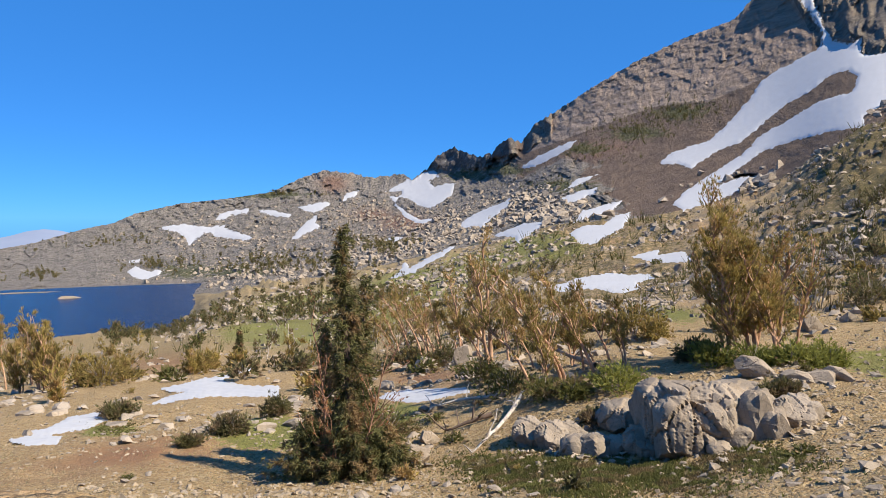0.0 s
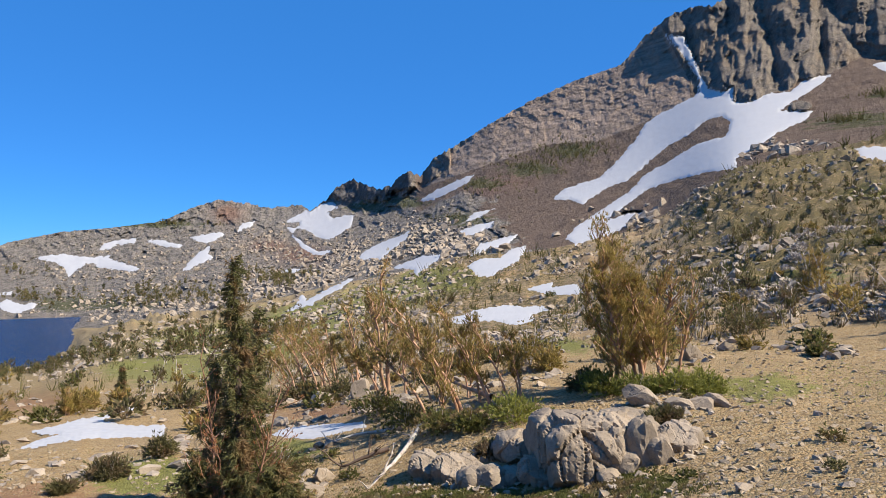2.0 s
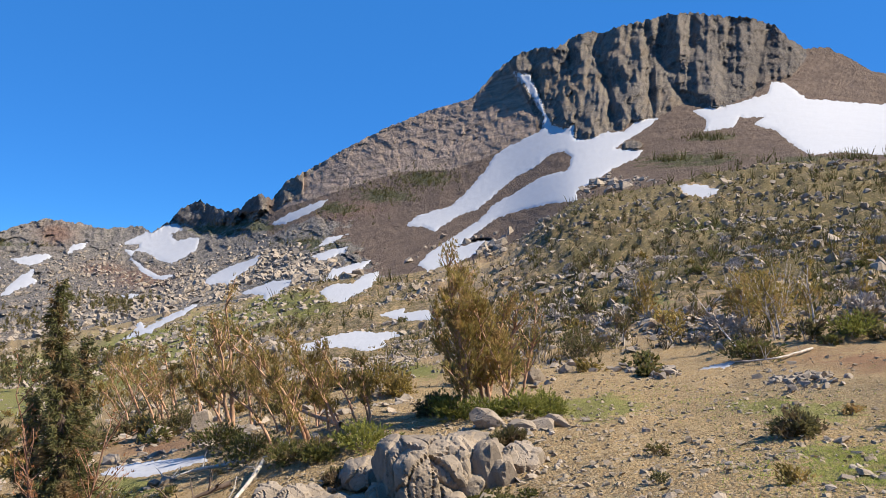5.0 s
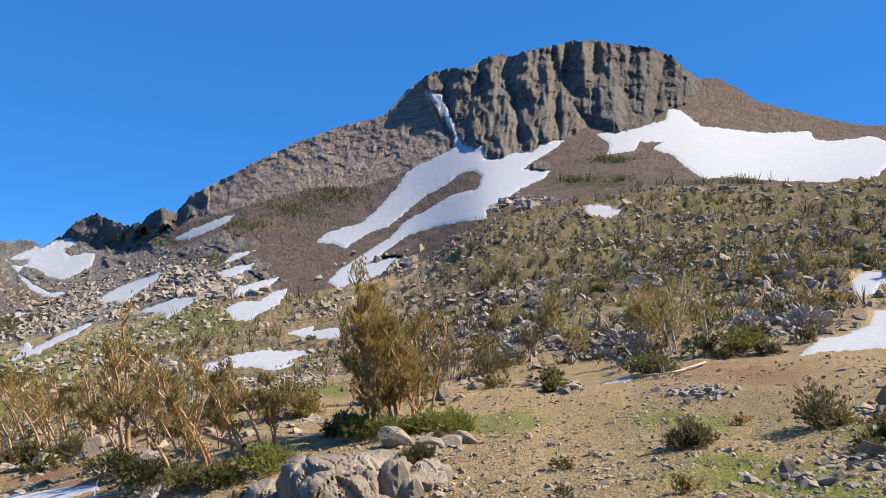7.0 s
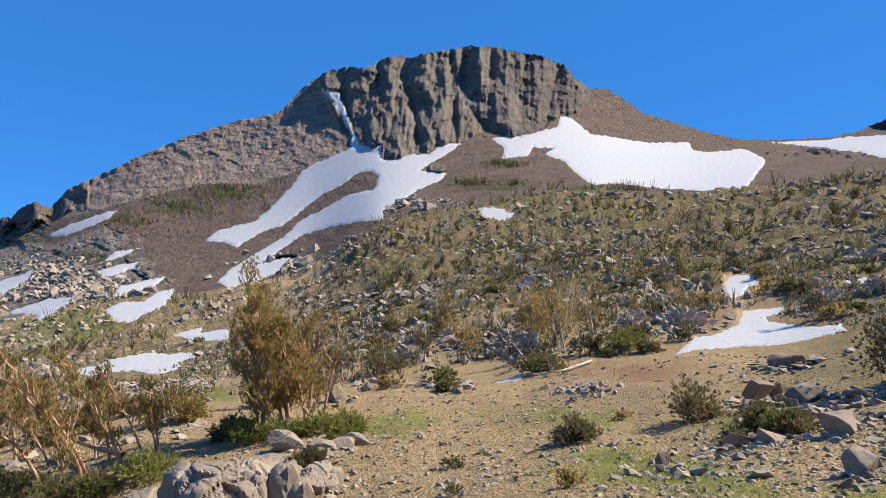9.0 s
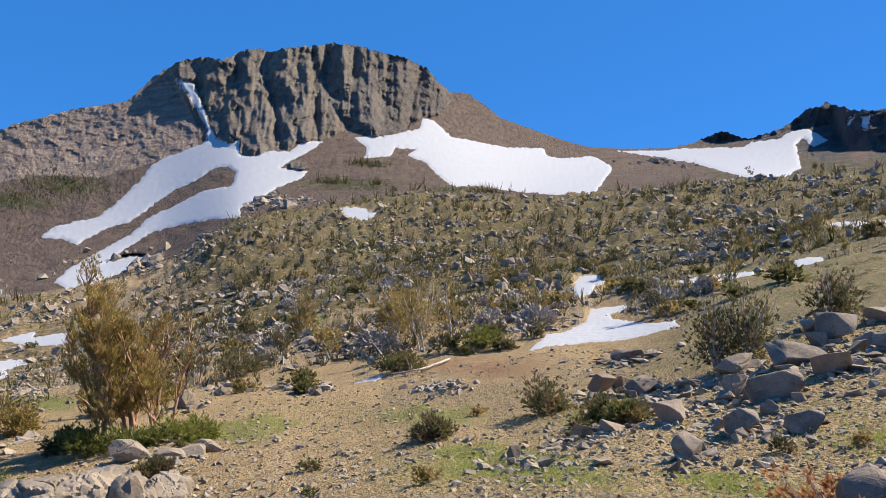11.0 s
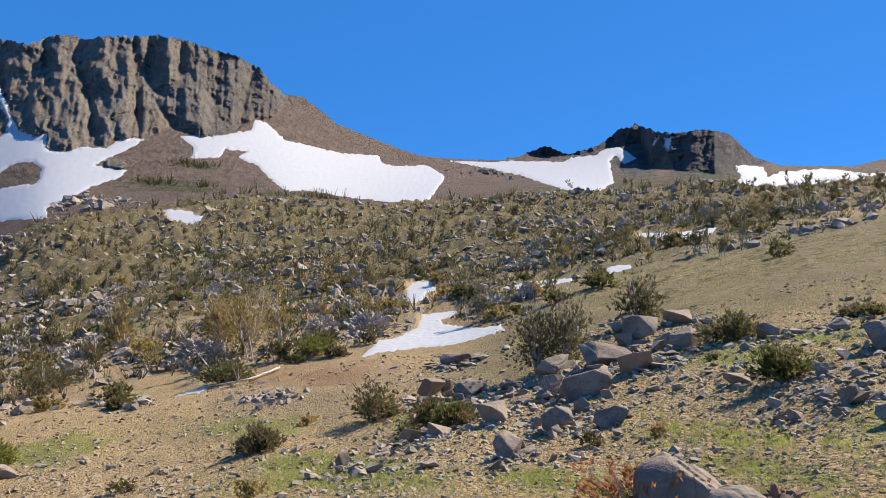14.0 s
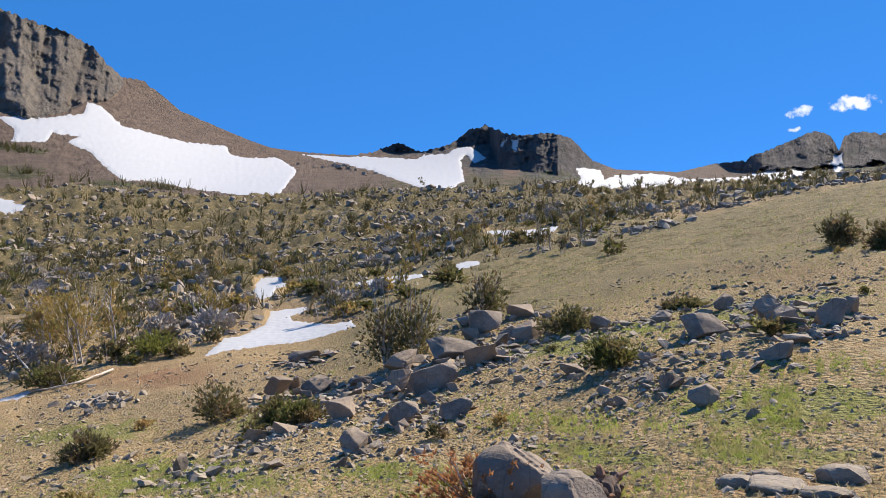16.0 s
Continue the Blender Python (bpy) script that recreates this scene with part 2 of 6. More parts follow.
MAT_LEAF = leaf_material("heather_mat", (0.072, 0.080, 0.024), (0.175, 0.170, 0.050), (0.22, 0.155, 0.075))
RUST_LEAF = leaf_material("dead_red_needles", (0.30, 0.13, 0.05), (0.45, 0.22, 0.10))
GRASS_LEAF = leaf_material("alpine_grass", (0.24, 0.29, 0.06), (0.44, 0.46, 0.12), (0.46, 0.38, 0.19))
STRAW_LEAF = leaf_material("dry_straw", (0.25, 0.21, 0.11), (0.46, 0.38, 0.21))
BARK = bark_material("bare_orange_bark", (0.33, 0.19, 0.115), (0.52, 0.325, 0.205))
RED_BARK = bark_material("reddish_dead_bark", (0.22, 0.115, 0.07), (0.38, 0.22, 0.14))
GREY_WOOD = bark_material("weathered_grey_wood", (0.34, 0.29, 0.24), (0.55, 0.49, 0.42))
DARK_BARK = bark_material("dark_bark", (0.09, 0.065, 0.05), (0.17, 0.12, 0.09))


# ---- numeric noise on arrays ----
def lattice(ix, iy, seed):
    h = (ix * 374761393 + iy * 668265263 + seed * 974634777) & 0xFFFFFFFF
    h = ((h ^ (h >> 13)) * 1274126177) & 0xFFFFFFFF
    return ((h ^ (h >> 16)) & 0xFFFF) / 65535.0


def value_noise(x, y, seed=0):
    """Smooth gradient noise in about -1 .. 1."""
    ix, iy = np.floor(x).astype(np.int64), np.floor(y).astype(np.int64)
    fx, fy = x - ix, y - iy
    ux, uy = fx * fx * fx * (fx * (fx * 6 - 15) + 10), fy * fy * fy * (fy * (fy * 6 - 15) + 10)
    total = 0
    for dx, wx in ((0, 1 - ux), (1, ux)):
        for dy, wy in ((0, 1 - uy), (1, uy)):
            a = lattice(ix + dx, iy + dy, seed) * 2 * np.pi
            total = total + wx * wy * (np.cos(a) * (fx - dx) + np.sin(a) * (fy - dy))
    return total * 1.5


def fbm(x, y, octaves=4, gain=0.5, seed=0):
    total, amp = 0, 1.0
    for k in range(octaves):
        total = total + amp * value_noise(x * 2.03 ** k + 17.3 * k, y * 2.03 ** k - 9.1 * k, seed + k)
        amp *= gain
    return total


def ridged(x, y, octaves=4, gain=0.5, seed=0):
    total, amp = 0, 1.0
    for k in range(octaves):
        total = total + amp * (1 - 2.2 * np.abs(value_noise(x * 2.07 ** k + 5.7 * k, y * 2.07 ** k + 3.3 * k, seed + k)))
        amp *= gain
    return total


def plates(x, y, seed=0, tilt=1.0):
    """Flat facets, each at its own height and slant, with steps between them, in about -1 .. 1."""
    ix, iy = np.floor(x).astype(np.int64), np.floor(y).astype(np.int64)
    best, value = np.full(np.shape(x), 9.0), np.zeros(np.shape(x))
    for dx in (-1, 0, 1):
        for dy in (-1, 0, 1):
            jx, jy = ix + dx, iy + dy
            ax, ay = x - jx - lattice(jx, jy, seed), y - jy - lattice(jx, jy, seed + 7)
            d = ax * ax + ay * ay
            v = (lattice(jx, jy, seed + 13) - 0.5) + 2 * tilt * ((lattice(jx, jy, seed + 19) - 0.5) * ax + (lattice(jx, jy, seed + 29) - 0.5) * ay)
            value = np.where(d < best, v, value)
            best = np.minimum(best, d)
    return value


def fold(x):
    """A zigzag between 0 and 1: flat faces that meet in creases."""
    return 2 * np.abs(x - np.floor(x) - 0.5)


def smooth(x, lo, hi):
    u = np.clip((x - lo) / (hi - lo), 0, 1)
    return u * u * (3 - 2 * u)


# ---- the lie of the land ----
# Bearings are clockwise from the y axis, rises are the slopes of the lines to the eye, both in degrees; distances in metres.
LOGR = np.linspace(math.log(1.2), math.log(760), 420)
SLOPES = []


def slope(bearing, *knots):
    """The ground's profile along one bearing: distance and rise."""
    near = [(1.2, math.degrees(math.atan(-EYE / 1.2))), (2.2, math.degrees(math.atan(-EYE / 2.2)))]
    r, e = zip(*(near + list(knots)))
    SLOPES.append((bearing, np.interp(LOGR, np.log(r), e), r[-1]))


slope(-70, (5.5, -16), (10, -22), (25, -17), (60, -12.5), (150, -10), (300, -9), (431, -8.45), (520, -7.7), (640, -6.1), (706, -5.15))
slope(-34, (4.5, -19.2), (5.6, -16.0), (9, -24), (20, -19.5), (32, -15.2), (45, -13), (60, -12.2), (100, -11), (200, -9.4), (431, -8.35), (520, -7.8), (640, -6.2), (706, -5.1))
slope(-26, (4.3, -20), (5.2, -17.6), (9, -24), (24, -18.2), (32, -15.8), (40, -14.0), (60, -11.9), (120, -9.9), (250, -8.9), (431, -8.4), (520, -7.8), (640, -6.2), (700, -5.2))
slope(-20.5, (4.0, -21.5), (4.8, -19), (9, -24.5), (24, -18.4), (32, -15.8), (40, -14.0), (60, -11.9), (120, -9.8), (250, -8.8), (431, -8.4), (470, -8.0), (580, -6.5), (655, -5.6))
slope(-19.4, (4.0, -21.5), (4.8, -19), (9, -24.5), (24, -18.5), (32, -15.8), (40, -13.9), (60, -11.9), (120, -9.6), (250, -8.4), (431, -7.95), (500, -7.30), (560, -6.66), (610, -6.05), (650, -5.5))
slope(-18.4, (4.0, -22), (4.7, -19.4), (9, -24.8), (24, -18.6), (32, -15.8), (40, -13.9), (60, -11.9), (120, -9.5), (250, -8.1), (431, -7.2), (560, -6.2), (620, -5.6))
slope(-17, (4.0, -22), (4.6, -19.8), (9, -25), (24, -18.8), (32, -15.8), (42, -13.8), (60, -11.9), (130, -9.4), (250, -7.7), (420, -6.6), (560, -5.7))
slope(-8, (3.6, -24), (4.2, -21.8), (9, -25), (18, -21.3), (22, -19.5), (30, -15.9), (40, -13.7), (60, -11.9), (100, -10.2), (200, -7.7), (350, -5.7), (460, -4.4))
slope(0, (4, -27.5), (10, -24.2), (17, -21.5), (24, -17.8), (32, -14.2), (40, -12.7), (60, -10.8), (100, -8.6), (200, -5.8), (300, -4.3), (420, -2.6))
slope(9, (4, -27.5), (10, -24), (18, -19.2), (22, -16.5), (26, -13.8), (34, -11.3), (50, -9.0), (90, -6.8), (150, -4.7), (250, -2.3), (330, -0.6))
slope(17, (4, -27), (10, -23), (15, -20.5), (20, -17.0), (24, -13.0), (30, -10.8), (45, -8.4), (70, -6.6), (120, -4.4), (200, -1.8), (300, 0.3))
slope(24, (4, -26), (12, -20.2), (18, -16.3), (24, -11.8), (28, -10.3), (40, -8.1), (60, -6.0), (100, -3.4), (160, -1.0), (230, 0.8), (300, 2.2))
slope(30, (4, -25.5), (11, -19.8), (16, -16.0), (23, -11.6), (28, -10.0), (40, -7.5), (60, -5.0), (100, -1.8), (170, 2.2), (240, 4.6), (300, 5.9))
slope(36, (4, -25), (10, -18.8), (14, -15.8), (18, -13.3), (23, -11.1), (28, -9.5), (35, -7.9), (45, -6.2), (60, -3.9), (90, -0.8), (140, 2.2), (220, 5.2), (320, 7.3))
slope(45, (4, -24), (8, -17.6), (13, -14.6), (17, -12.0), (23, -9.5), (29, -7.7), (35, -6.2), (45, -4.2), (60, -2.0), (90, 1.0), (140, 3.8), (220, 6.5), (330, 8.6))
slope(53, (4, -23.5), (7, -17), (10, -14.6), (13, -13.2), (17, -11.6), (22, -9.0), (29, -6.4), (36, -4.7), (43, -3.5), (48, -2.5), (60, -1.1), (90, 1.5), (140, 4.0), (220, 6.5), (320, 8.3))
slope(60, (4, -22.5), (7, -16), (10, -13.5), (14, -11.0), (20, -8.4), (28, -5.8), (36, -3.9), (43, -2.6), (55, -0.8), (75, 1.3), (110, 3.6), (170, 6.0), (240, 7.8), (310, 8.7))
slope(70, (4, -22), (6, -17), (9, -13.6), (12, -10.5), (16, -7.5), (20, -5.3), (27, -2.5), (36, -0.6), (50, 1.2), (75, 3.0), (110, 5.0), (170, 7.2), (240, 8.6), (300, 9.1))
slope(80, (4, -21), (6, -16), (8.5, -12.8), (10, -10.6), (13, -7.2), (17, -4.2), (22, -1.8), (30, 0.3), (45, 2.6), (65, 4.3), (100, 6.3), (160, 8.0), (260, 9.2))
slope(90, (4, -20), (6, -14.2), (8, -10.2), (10, -7.0), (13, -3.8), (17, -1.5), (23, 0.7), (32, 2.6), (45, 4.2), (65, 5.8), (85, 6.4), (120, 7.2), (180, 8.2), (250, 8.8))
slope(103, (4, -19), (6, -12.8), (8, -8.6), (10, -5.6), (13, -2.5), (17, 0.2), (23, 2.6), (32, 4.8), (45, 6.5), (60, 7.6), (75, 8.1), (100, 8.3), (160, 8.4), (240, 8.5))
slope(140, (4, -19), (8, -8), (20, 1), (45, 5), (100, 7.5), (240, 8.5))
slope(200, (4, -20), (10, -8), (30, -2), (100, 0.5), (300, 2))
slope(250, (4, -21), (10, -13), (30, -9), (100, -8), (300, -7), (500, -5))
SLOPES.sort(key=lambda s: s[0])
SB = np.array([s[0] for s in SLOPES])
SE = np.array([s[1] for s in SLOPES])
SR = np.array([s[2] for s in SLOPES])
SB = np.concatenate([[SB[-1] - 360], SB, [SB[0] + 360]])
SE = np.concatenate([SE[-1:], SE, SE[:1]])
SR = np.concatenate([SR[-1:], SR, SR[:1]])

# the skyline, bearing and rise, in three stretches
SKY_RIDGE = [(-31.61, -2.13), (-29.60, -1.75), (-26.43, -0.79), (-24.59, -0.40), (-23.08, 0.30), (-19.96, 1.06), (-16.73, 1.43), (-13.38, 1.97), (-10.80, 3.22), (-9.27, 3.67), (-7.30, 3.47), (-5.54, 3.13), (-3.22, 3.45), (-2.42, 3.01), (-1.21, 3.90), (-0.40, 4.92), (0.71, 5.49), (1.61, 5.22), (2.73, 4.78), (3.84, 5.04), (4.50, 5.78), (5.17, 6.21)]
SKY_PEAK = [(6.17, 5.88), (7.31, 7.34), (9.72, 8.76), (11.77, 10.04), (14.73, 11.64), (18.22, 13.13), (21.79, 14.14), (23.57, 16.14), (24.47, 16.80), (25.37, 17.46), (26.74, 17.83), (28.57, 17.84), (29.47, 18.44), (30.84, 18.89), (32.20, 18.75), (33.11, 19.15), (35.36, 19.42), (36.70, 19.74), (38.91, 19.67), (40.65, 19.25), (42.79, 18.90), (44.47, 18.17), (45.29, 17.30), (46.30, 16.41), (47.71, 16.37), (49.28, 15.35), (50.43, 14.45), (52.68, 13.65), (55.19, 12.74)]
SKY_SADDLE = [(57.25, 12.11), (59.86, 11.87), (63.41, 11.75), (65.21, 12.01), (67.24, 12.82), (69.06, 12.04), (71.57, 12.70), (72.94, 13.78), (74.31, 14.11), (76.12, 13.37), (77.02, 13.26), (79.49, 13.39), (81.04, 12.90), (82.76, 11.09), (84.47, 10.36), (89.08, 9.90), (91.72, 10.35), (93.88, 10.40), (94.28, 10.77), (95.05, 10.91), (96.94, 11.54), (98.42, 12.09), (99.47, 11.66), (99.95, 10.52), (100.34, 11.56), (101.21, 11.73), (102.80, 11.34)]
SKY = np.array(sorted([(-70, -2.5), (-45, -2.4)] + SKY_RIDGE + SKY_PEAK + SKY_SADDLE + [(110, 10.5), (140, 9), (200, 4), (250, -2), (290, -2.5)]))
# how far off the crest stands, along bearings
CREST = np.array([(-70, 1500), (-30, 1500), (-15, 1350), (-3, 1250), (3, 1150), (6.5, 980), (12, 920), (24, 860), (36, 850), (45, 840), (58, 800), (68, 850), (80, 900), (90, 1050), (103, 1150), (140, 700), (200, 500), (250, 900), (290, 1500)])
# rise of the foot of the cliffs, along bearings
CLIFF = np.array([(6.19, 5.16), (7.37, 5.65), (8.98, 6.28), (10.60, 7.31), (20.09, 9.92), (23.69, 10.03), (27.29, 11.51), (28.65, 11.79), (30.02, 10.79), (31.83, 11.01), (34.51, 12.09), (36.29, 12.41), (38.04, 13.31), (40.64, 12.75), (42.77, 13.55), (44.24, 14.51), (45.48, 14.63), (46.71, 15.97)])
SLABFOOT = np.array([(6.20, 4.95), (10.63, 6.54), (13.99, 7.69), (16.58, 8.46), (20.12, 8.60), (22.79, 9.56), (23.78, 10.03), (26.84, 11.42)])

# old snow, each patch by its outline
PATCHES = []


def patch(*outline):
    PATCHES.append(np.array(outline))


patch((25.03, 16.26), (25.76, 15.93), (26.49, 15.90), (26.60, 15.26), (27.06, 14.49), (27.54, 13.10), (28.10, 12.10), (29.02, 11.75), (29.83, 12.11), (29.93, 10.92), (31.11, 10.88), (32.05, 11.36), (33.62, 11.44), (34.51, 12.09), (35.62, 12.29), (36.29, 12.41), (35.62, 11.77), (34.74, 11.21), (33.85, 10.78), (32.96, 10.13), (35.19, 9.98), (34.53, 9.32), (32.75, 8.58), (31.86, 7.91), (30.07, 6.92), (30.17, 6.20), (28.28, 6.00), (26.03, 5.52), (23.79, 4.76), (22.46, 3.75), (20.71, 2.37), (22.48, 2.94), (23.91, 2.97), (22.94, 2.41), (21.40, 1.49), (19.95, 0.79), (18.54, 0.55), (17.65, 0.97), (18.50, 1.97), (20.25, 3.16), (22.45, 4.64), (23.77, 6.02), (25.55, 6.95), (27.35, 8.09), (29.42, 8.56), (29.68, 9.59), (29.13, 10.03), (28.00, 9.80), (26.88, 8.85), (25.31, 8.06), (23.75, 6.69), (22.43, 5.54), (20.87, 4.96), (18.90, 3.67), (18.01, 4.00), (16.52, 4.05), (17.55, 4.88), (19.30, 5.46), (20.19, 5.71), (21.06, 6.49), (22.38, 7.99), (22.82, 8.45), (23.69, 9.81), (24.81, 10.50), (26.84, 11.42), (27.38, 11.78), (27.50, 12.75), (26.80, 13.83), (26.15, 14.91), (25.40, 15.54))
patch((44.16, 14.38), (44.94, 14.30), (45.86, 13.53), (46.55, 12.97), (48.83, 12.58), (51.10, 12.14), (53.80, 12.11), (54.15, 11.53), (54.91, 11.30), (57.77, 11.36), (59.07, 10.68), (59.15, 10.24), (57.98, 8.62), (57.33, 8.32), (54.69, 8.45), (51.12, 8.78), (48.86, 9.13), (46.60, 9.12), (45.68, 9.77), (44.53, 10.87), (42.94, 11.50), (43.61, 11.96), (42.02, 12.05), (41.58, 11.34), (39.55, 11.19), (39.76, 11.98), (38.62, 12.77), (41.55, 13.00), (43.90, 13.59))
patch((59.21, 11.76), (62.52, 11.65), (65.21, 11.66), (68.83, 11.51), (69.29, 11.82), (71.34, 11.95), (71.57, 12.26), (72.93, 12.55), (74.29, 11.56), (73.38, 11.13), (72.70, 11.81), (72.25, 11.50), (72.55, 9.81), (71.55, 9.15), (70.19, 8.84), (67.92, 9.60), (65.21, 10.55), (62.52, 11.16))
patch((81.35, 10.58), (82.31, 10.54), (83.26, 10.33), (83.60, 9.62), (84.46, 9.93), (87.43, 9.87), (90.09, 9.29), (93.06, 9.22), (95.30, 9.47), (96.13, 9.68), (97.95, 9.25), (98.29, 8.70), (94.97, 8.80), (90.27, 8.86), (86.56, 8.75), (82.28, 8.80), (81.41, 9.18), (81.86, 9.82))
patch((76.39, 12.97), (76.93, 13.04), (76.74, 12.04), (76.29, 12.32))
patch((75.43, 12.77), (76.03, 13.11), (75.57, 12.33))
patch((99.32, 9.72), (99.70, 10.27), (100.12, 10.34), (100.14, 9.25), (99.65, 9.10))
patch((52.92, -3.64), (54.12, -2.40), (55.35, -2.33), (57.01, -1.49), (57.42, -0.41), (60.33, -0.04), (60.21, -0.52), (58.92, -0.86), (59.14, -1.21), (60.86, -1.31), (62.17, -1.50), (63.57, -1.24), (63.84, -1.60), (61.96, -2.29), (60.01, -2.79), (57.04, -3.09))
patch((56.22, 0.89), (56.13, 1.54), (56.62, 2.11), (58.24, 2.20), (58.59, 1.55), (57.83, 1.24), (57.41, 0.67), (56.57, 0.37))
patch((63.91, 1.64), (66.13, 2.12), (69.04, 2.39), (69.27, 2.12), (67.03, 1.77), (64.80, 1.46))
patch((73.79, 5.55), (74.33, 5.86), (77.37, 5.82), (80.04, 6.04), (79.81, 5.60), (78.26, 5.36), (77.59, 5.01), (77.15, 5.38), (75.13, 5.31))
patch((71.29, 3.01), (72.87, 3.36), (73.77, 3.35), (73.41, 3.00), (71.97, 2.83))
patch((37.71, 7.23), (38.92, 7.35), (40.64, 6.89), (40.43, 6.33), (39.14, 6.21), (38.06, 6.35))
patch((38.73, -6.59), (40.00, -6.12), (41.38, -5.72), (41.13, -6.15), (39.37, -6.57))
patch((6.08, 3.88), (7.31, 4.71), (9.52, 5.73), (10.59, 6.11), (9.98, 5.43), (8.20, 4.42), (6.88, 3.90))
patch((1.27, -0.71), (1.91, -0.04), (3.19, 0.64), (4.49, 1.10), (5.32, 1.56), (5.15, 0.89), (3.86, -0.02), (3.21, -0.69), (2.13, -0.79))
patch((3.88, -1.43), (4.96, -1.02), (6.50, -0.43), (8.05, -0.28), (7.39, -1.00), (5.86, -1.99), (5.63, -1.55))
patch((-4.17, -4.80), (-3.49, -4.18), (-3.09, -3.54), (-2.67, -3.97), (-1.23, -3.24), (0.45, -2.37), (1.08, -2.24), (0.03, -3.12), (-2.05, -4.19), (-3.28, -4.69))
patch((10.15, -0.47), (10.94, 0.52), (12.73, 1.00), (14.07, 1.37), (13.18, 0.55), (11.84, 0.09))
patch((9.98, -1.28), (10.95, -0.60), (12.52, -0.49), (13.64, 0.24), (14.62, 0.44), (14.10, -0.78), (12.98, -1.47), (11.87, -2.16), (10.75, -2.30))
patch((9.36, 1.53), (10.47, 2.00), (12.04, 2.33), (11.82, 1.88), (10.48, 1.28), (9.81, 1.18))
patch((9.57, 2.16), (10.46, 2.98), (12.16, 3.37), (11.13, 2.77))
patch((14.13, -3.11), (15.92, -2.55), (16.81, -2.40), (16.72, -2.76), (18.60, -2.51), (19.28, -3.39), (16.82, -3.43))
patch((7.68, -5.53), (8.78, -5.30), (11.01, -4.62), (13.02, -4.38), (15.94, -4.34), (16.61, -4.64), (15.05, -5.02), (15.59, -5.46), (13.71, -5.84), (11.92, -5.50), (8.79, -5.88))
patch((-21.56, -0.82), (-20.78, -0.62), (-19.79, -0.49), (-17.98, -0.76), (-16.75, -0.55), (-17.37, -1.06), (-18.39, -1.18), (-19.00, -1.69), (-19.41, -2.11), (-19.68, -1.47), (-20.39, -1.04))
patch((-17.78, -1.14), (-17.16, -0.72), (-16.34, -0.98), (-14.77, -1.51), (-15.10, -1.72), (-16.56, -1.58), (-17.58, -1.40))
patch((-17.57, -0.20), (-17.15, 0.31), (-16.12, 0.57), (-15.08, 0.66), (-15.16, 0.36), (-16.33, 0.23), (-16.95, -0.12))
patch((-14.45, 0.58), (-13.39, 0.58), (-11.90, 0.23), (-12.12, 0.01), (-13.40, 0.14))
patch((-11.38, 0.80), (-10.38, 1.03), (-9.29, 1.25), (-8.85, 1.12), (-9.51, 0.59), (-10.39, 0.37))
patch((-11.92, -1.74), (-11.26, -0.87), (-10.61, -0.21), (-9.87, 0.15), (-10.04, -0.43), (-9.61, -0.74), (-10.62, -1.18), (-11.27, -1.53))
patch((-7.93, 1.21), (-7.66, 1.88), (-6.65, 2.10), (-6.78, 1.79), (-7.53, 1.48))
patch((-3.22, 2.11), (-4.65, 2.02), (-3.76, 2.47), (-2.86, 3.00), (-1.75, 3.67), (-0.63, 3.72), (-0.27, 3.28), (-1.08, 2.92), (-0.72, 2.38), (0.27, 2.70), (0.98, 2.70), (0.72, 1.80), (-0.40, 1.04), (-1.17, 0.69), (-1.97, 1.04), (-2.87, 1.58), (-4.21, 1.67), (-3.76, 1.13), (-2.65, 0.24), (-1.75, -0.21), (-0.72, 0.01), (-1.30, -0.44), (-2.20, -0.44), (-3.09, 0.15), (-3.85, 1.04))
patch((-23.72, -3.90), (-23.15, -3.58), (-22.31, -3.94), (-21.22, -3.88), (-21.62, -4.25), (-22.59, -4.55), (-23.35, -4.32))
patch((-23.75, -3.20), (-22.83, -3.01), (-22.91, -3.26), (-23.60, -3.36))
patch((-4.84, -1.87), (-4.22, -1.64), (-3.23, -1.56), (-3.77, -2.00))
patch((-22.98, -5.24), (-22.02, -5.11), (-22.10, -5.36))
patch((-22.55, -13.55), (-20.97, -13.09), (-19.77, -12.86), (-21.44, -12.48), (-19.76, -12.16), (-16.89, -11.73), (-14.71, -11.35), (-15.22, -11.74), (-16.90, -12.23), (-15.23, -12.67), (-12.88, -12.88), (-12.76, -13.65), (-15.24, -13.51), (-17.74, -13.34), (-20.18, -13.36))
patch((-30.39, -14.37), (-28.84, -14.40), (-27.41, -13.82), (-24.91, -13.59), (-25.04, -14.29), (-26.16, -14.74), (-28.50, -14.82), (-29.37, -14.67))
patch((-31.08, -14.83), (-29.89, -14.74), (-27.87, -15.02), (-28.16, -15.51), (-29.90, -15.37))
patch((-4.93, -13.93), (-4.26, -13.60), (-1.09, -13.33), (1.86, -13.20), (2.09, -13.54), (0.27, -13.98), (-2.00, -14.40), (-3.81, -14.30))


def to_outline(points, outline):
    """Signed distance in degrees, positive inside."""
    d = np.full(points.shape[0], 1e9)
    inside = np.zeros(points.shape[0], bool)
    for a, b in zip(outline, np.roll(outline, -1, 0)):
        ab, ap = b - a, points - a
        u = np.clip((ap @ ab) / max(ab @ ab, 1e-9), 0, 1)
        d = np.minimum(d, np.hypot(*(ap - u[:, None] * ab).T))
        cross = (a[1] > points[:, 1]) != (b[1] > points[:, 1])
        xs = a[0] + (points[:, 1] - a[1]) / (b[1] - a[1] + 1e-12) * ab[0]
        inside ^= cross & (points[:, 0] < xs)
    return np.where(inside, d, -d)


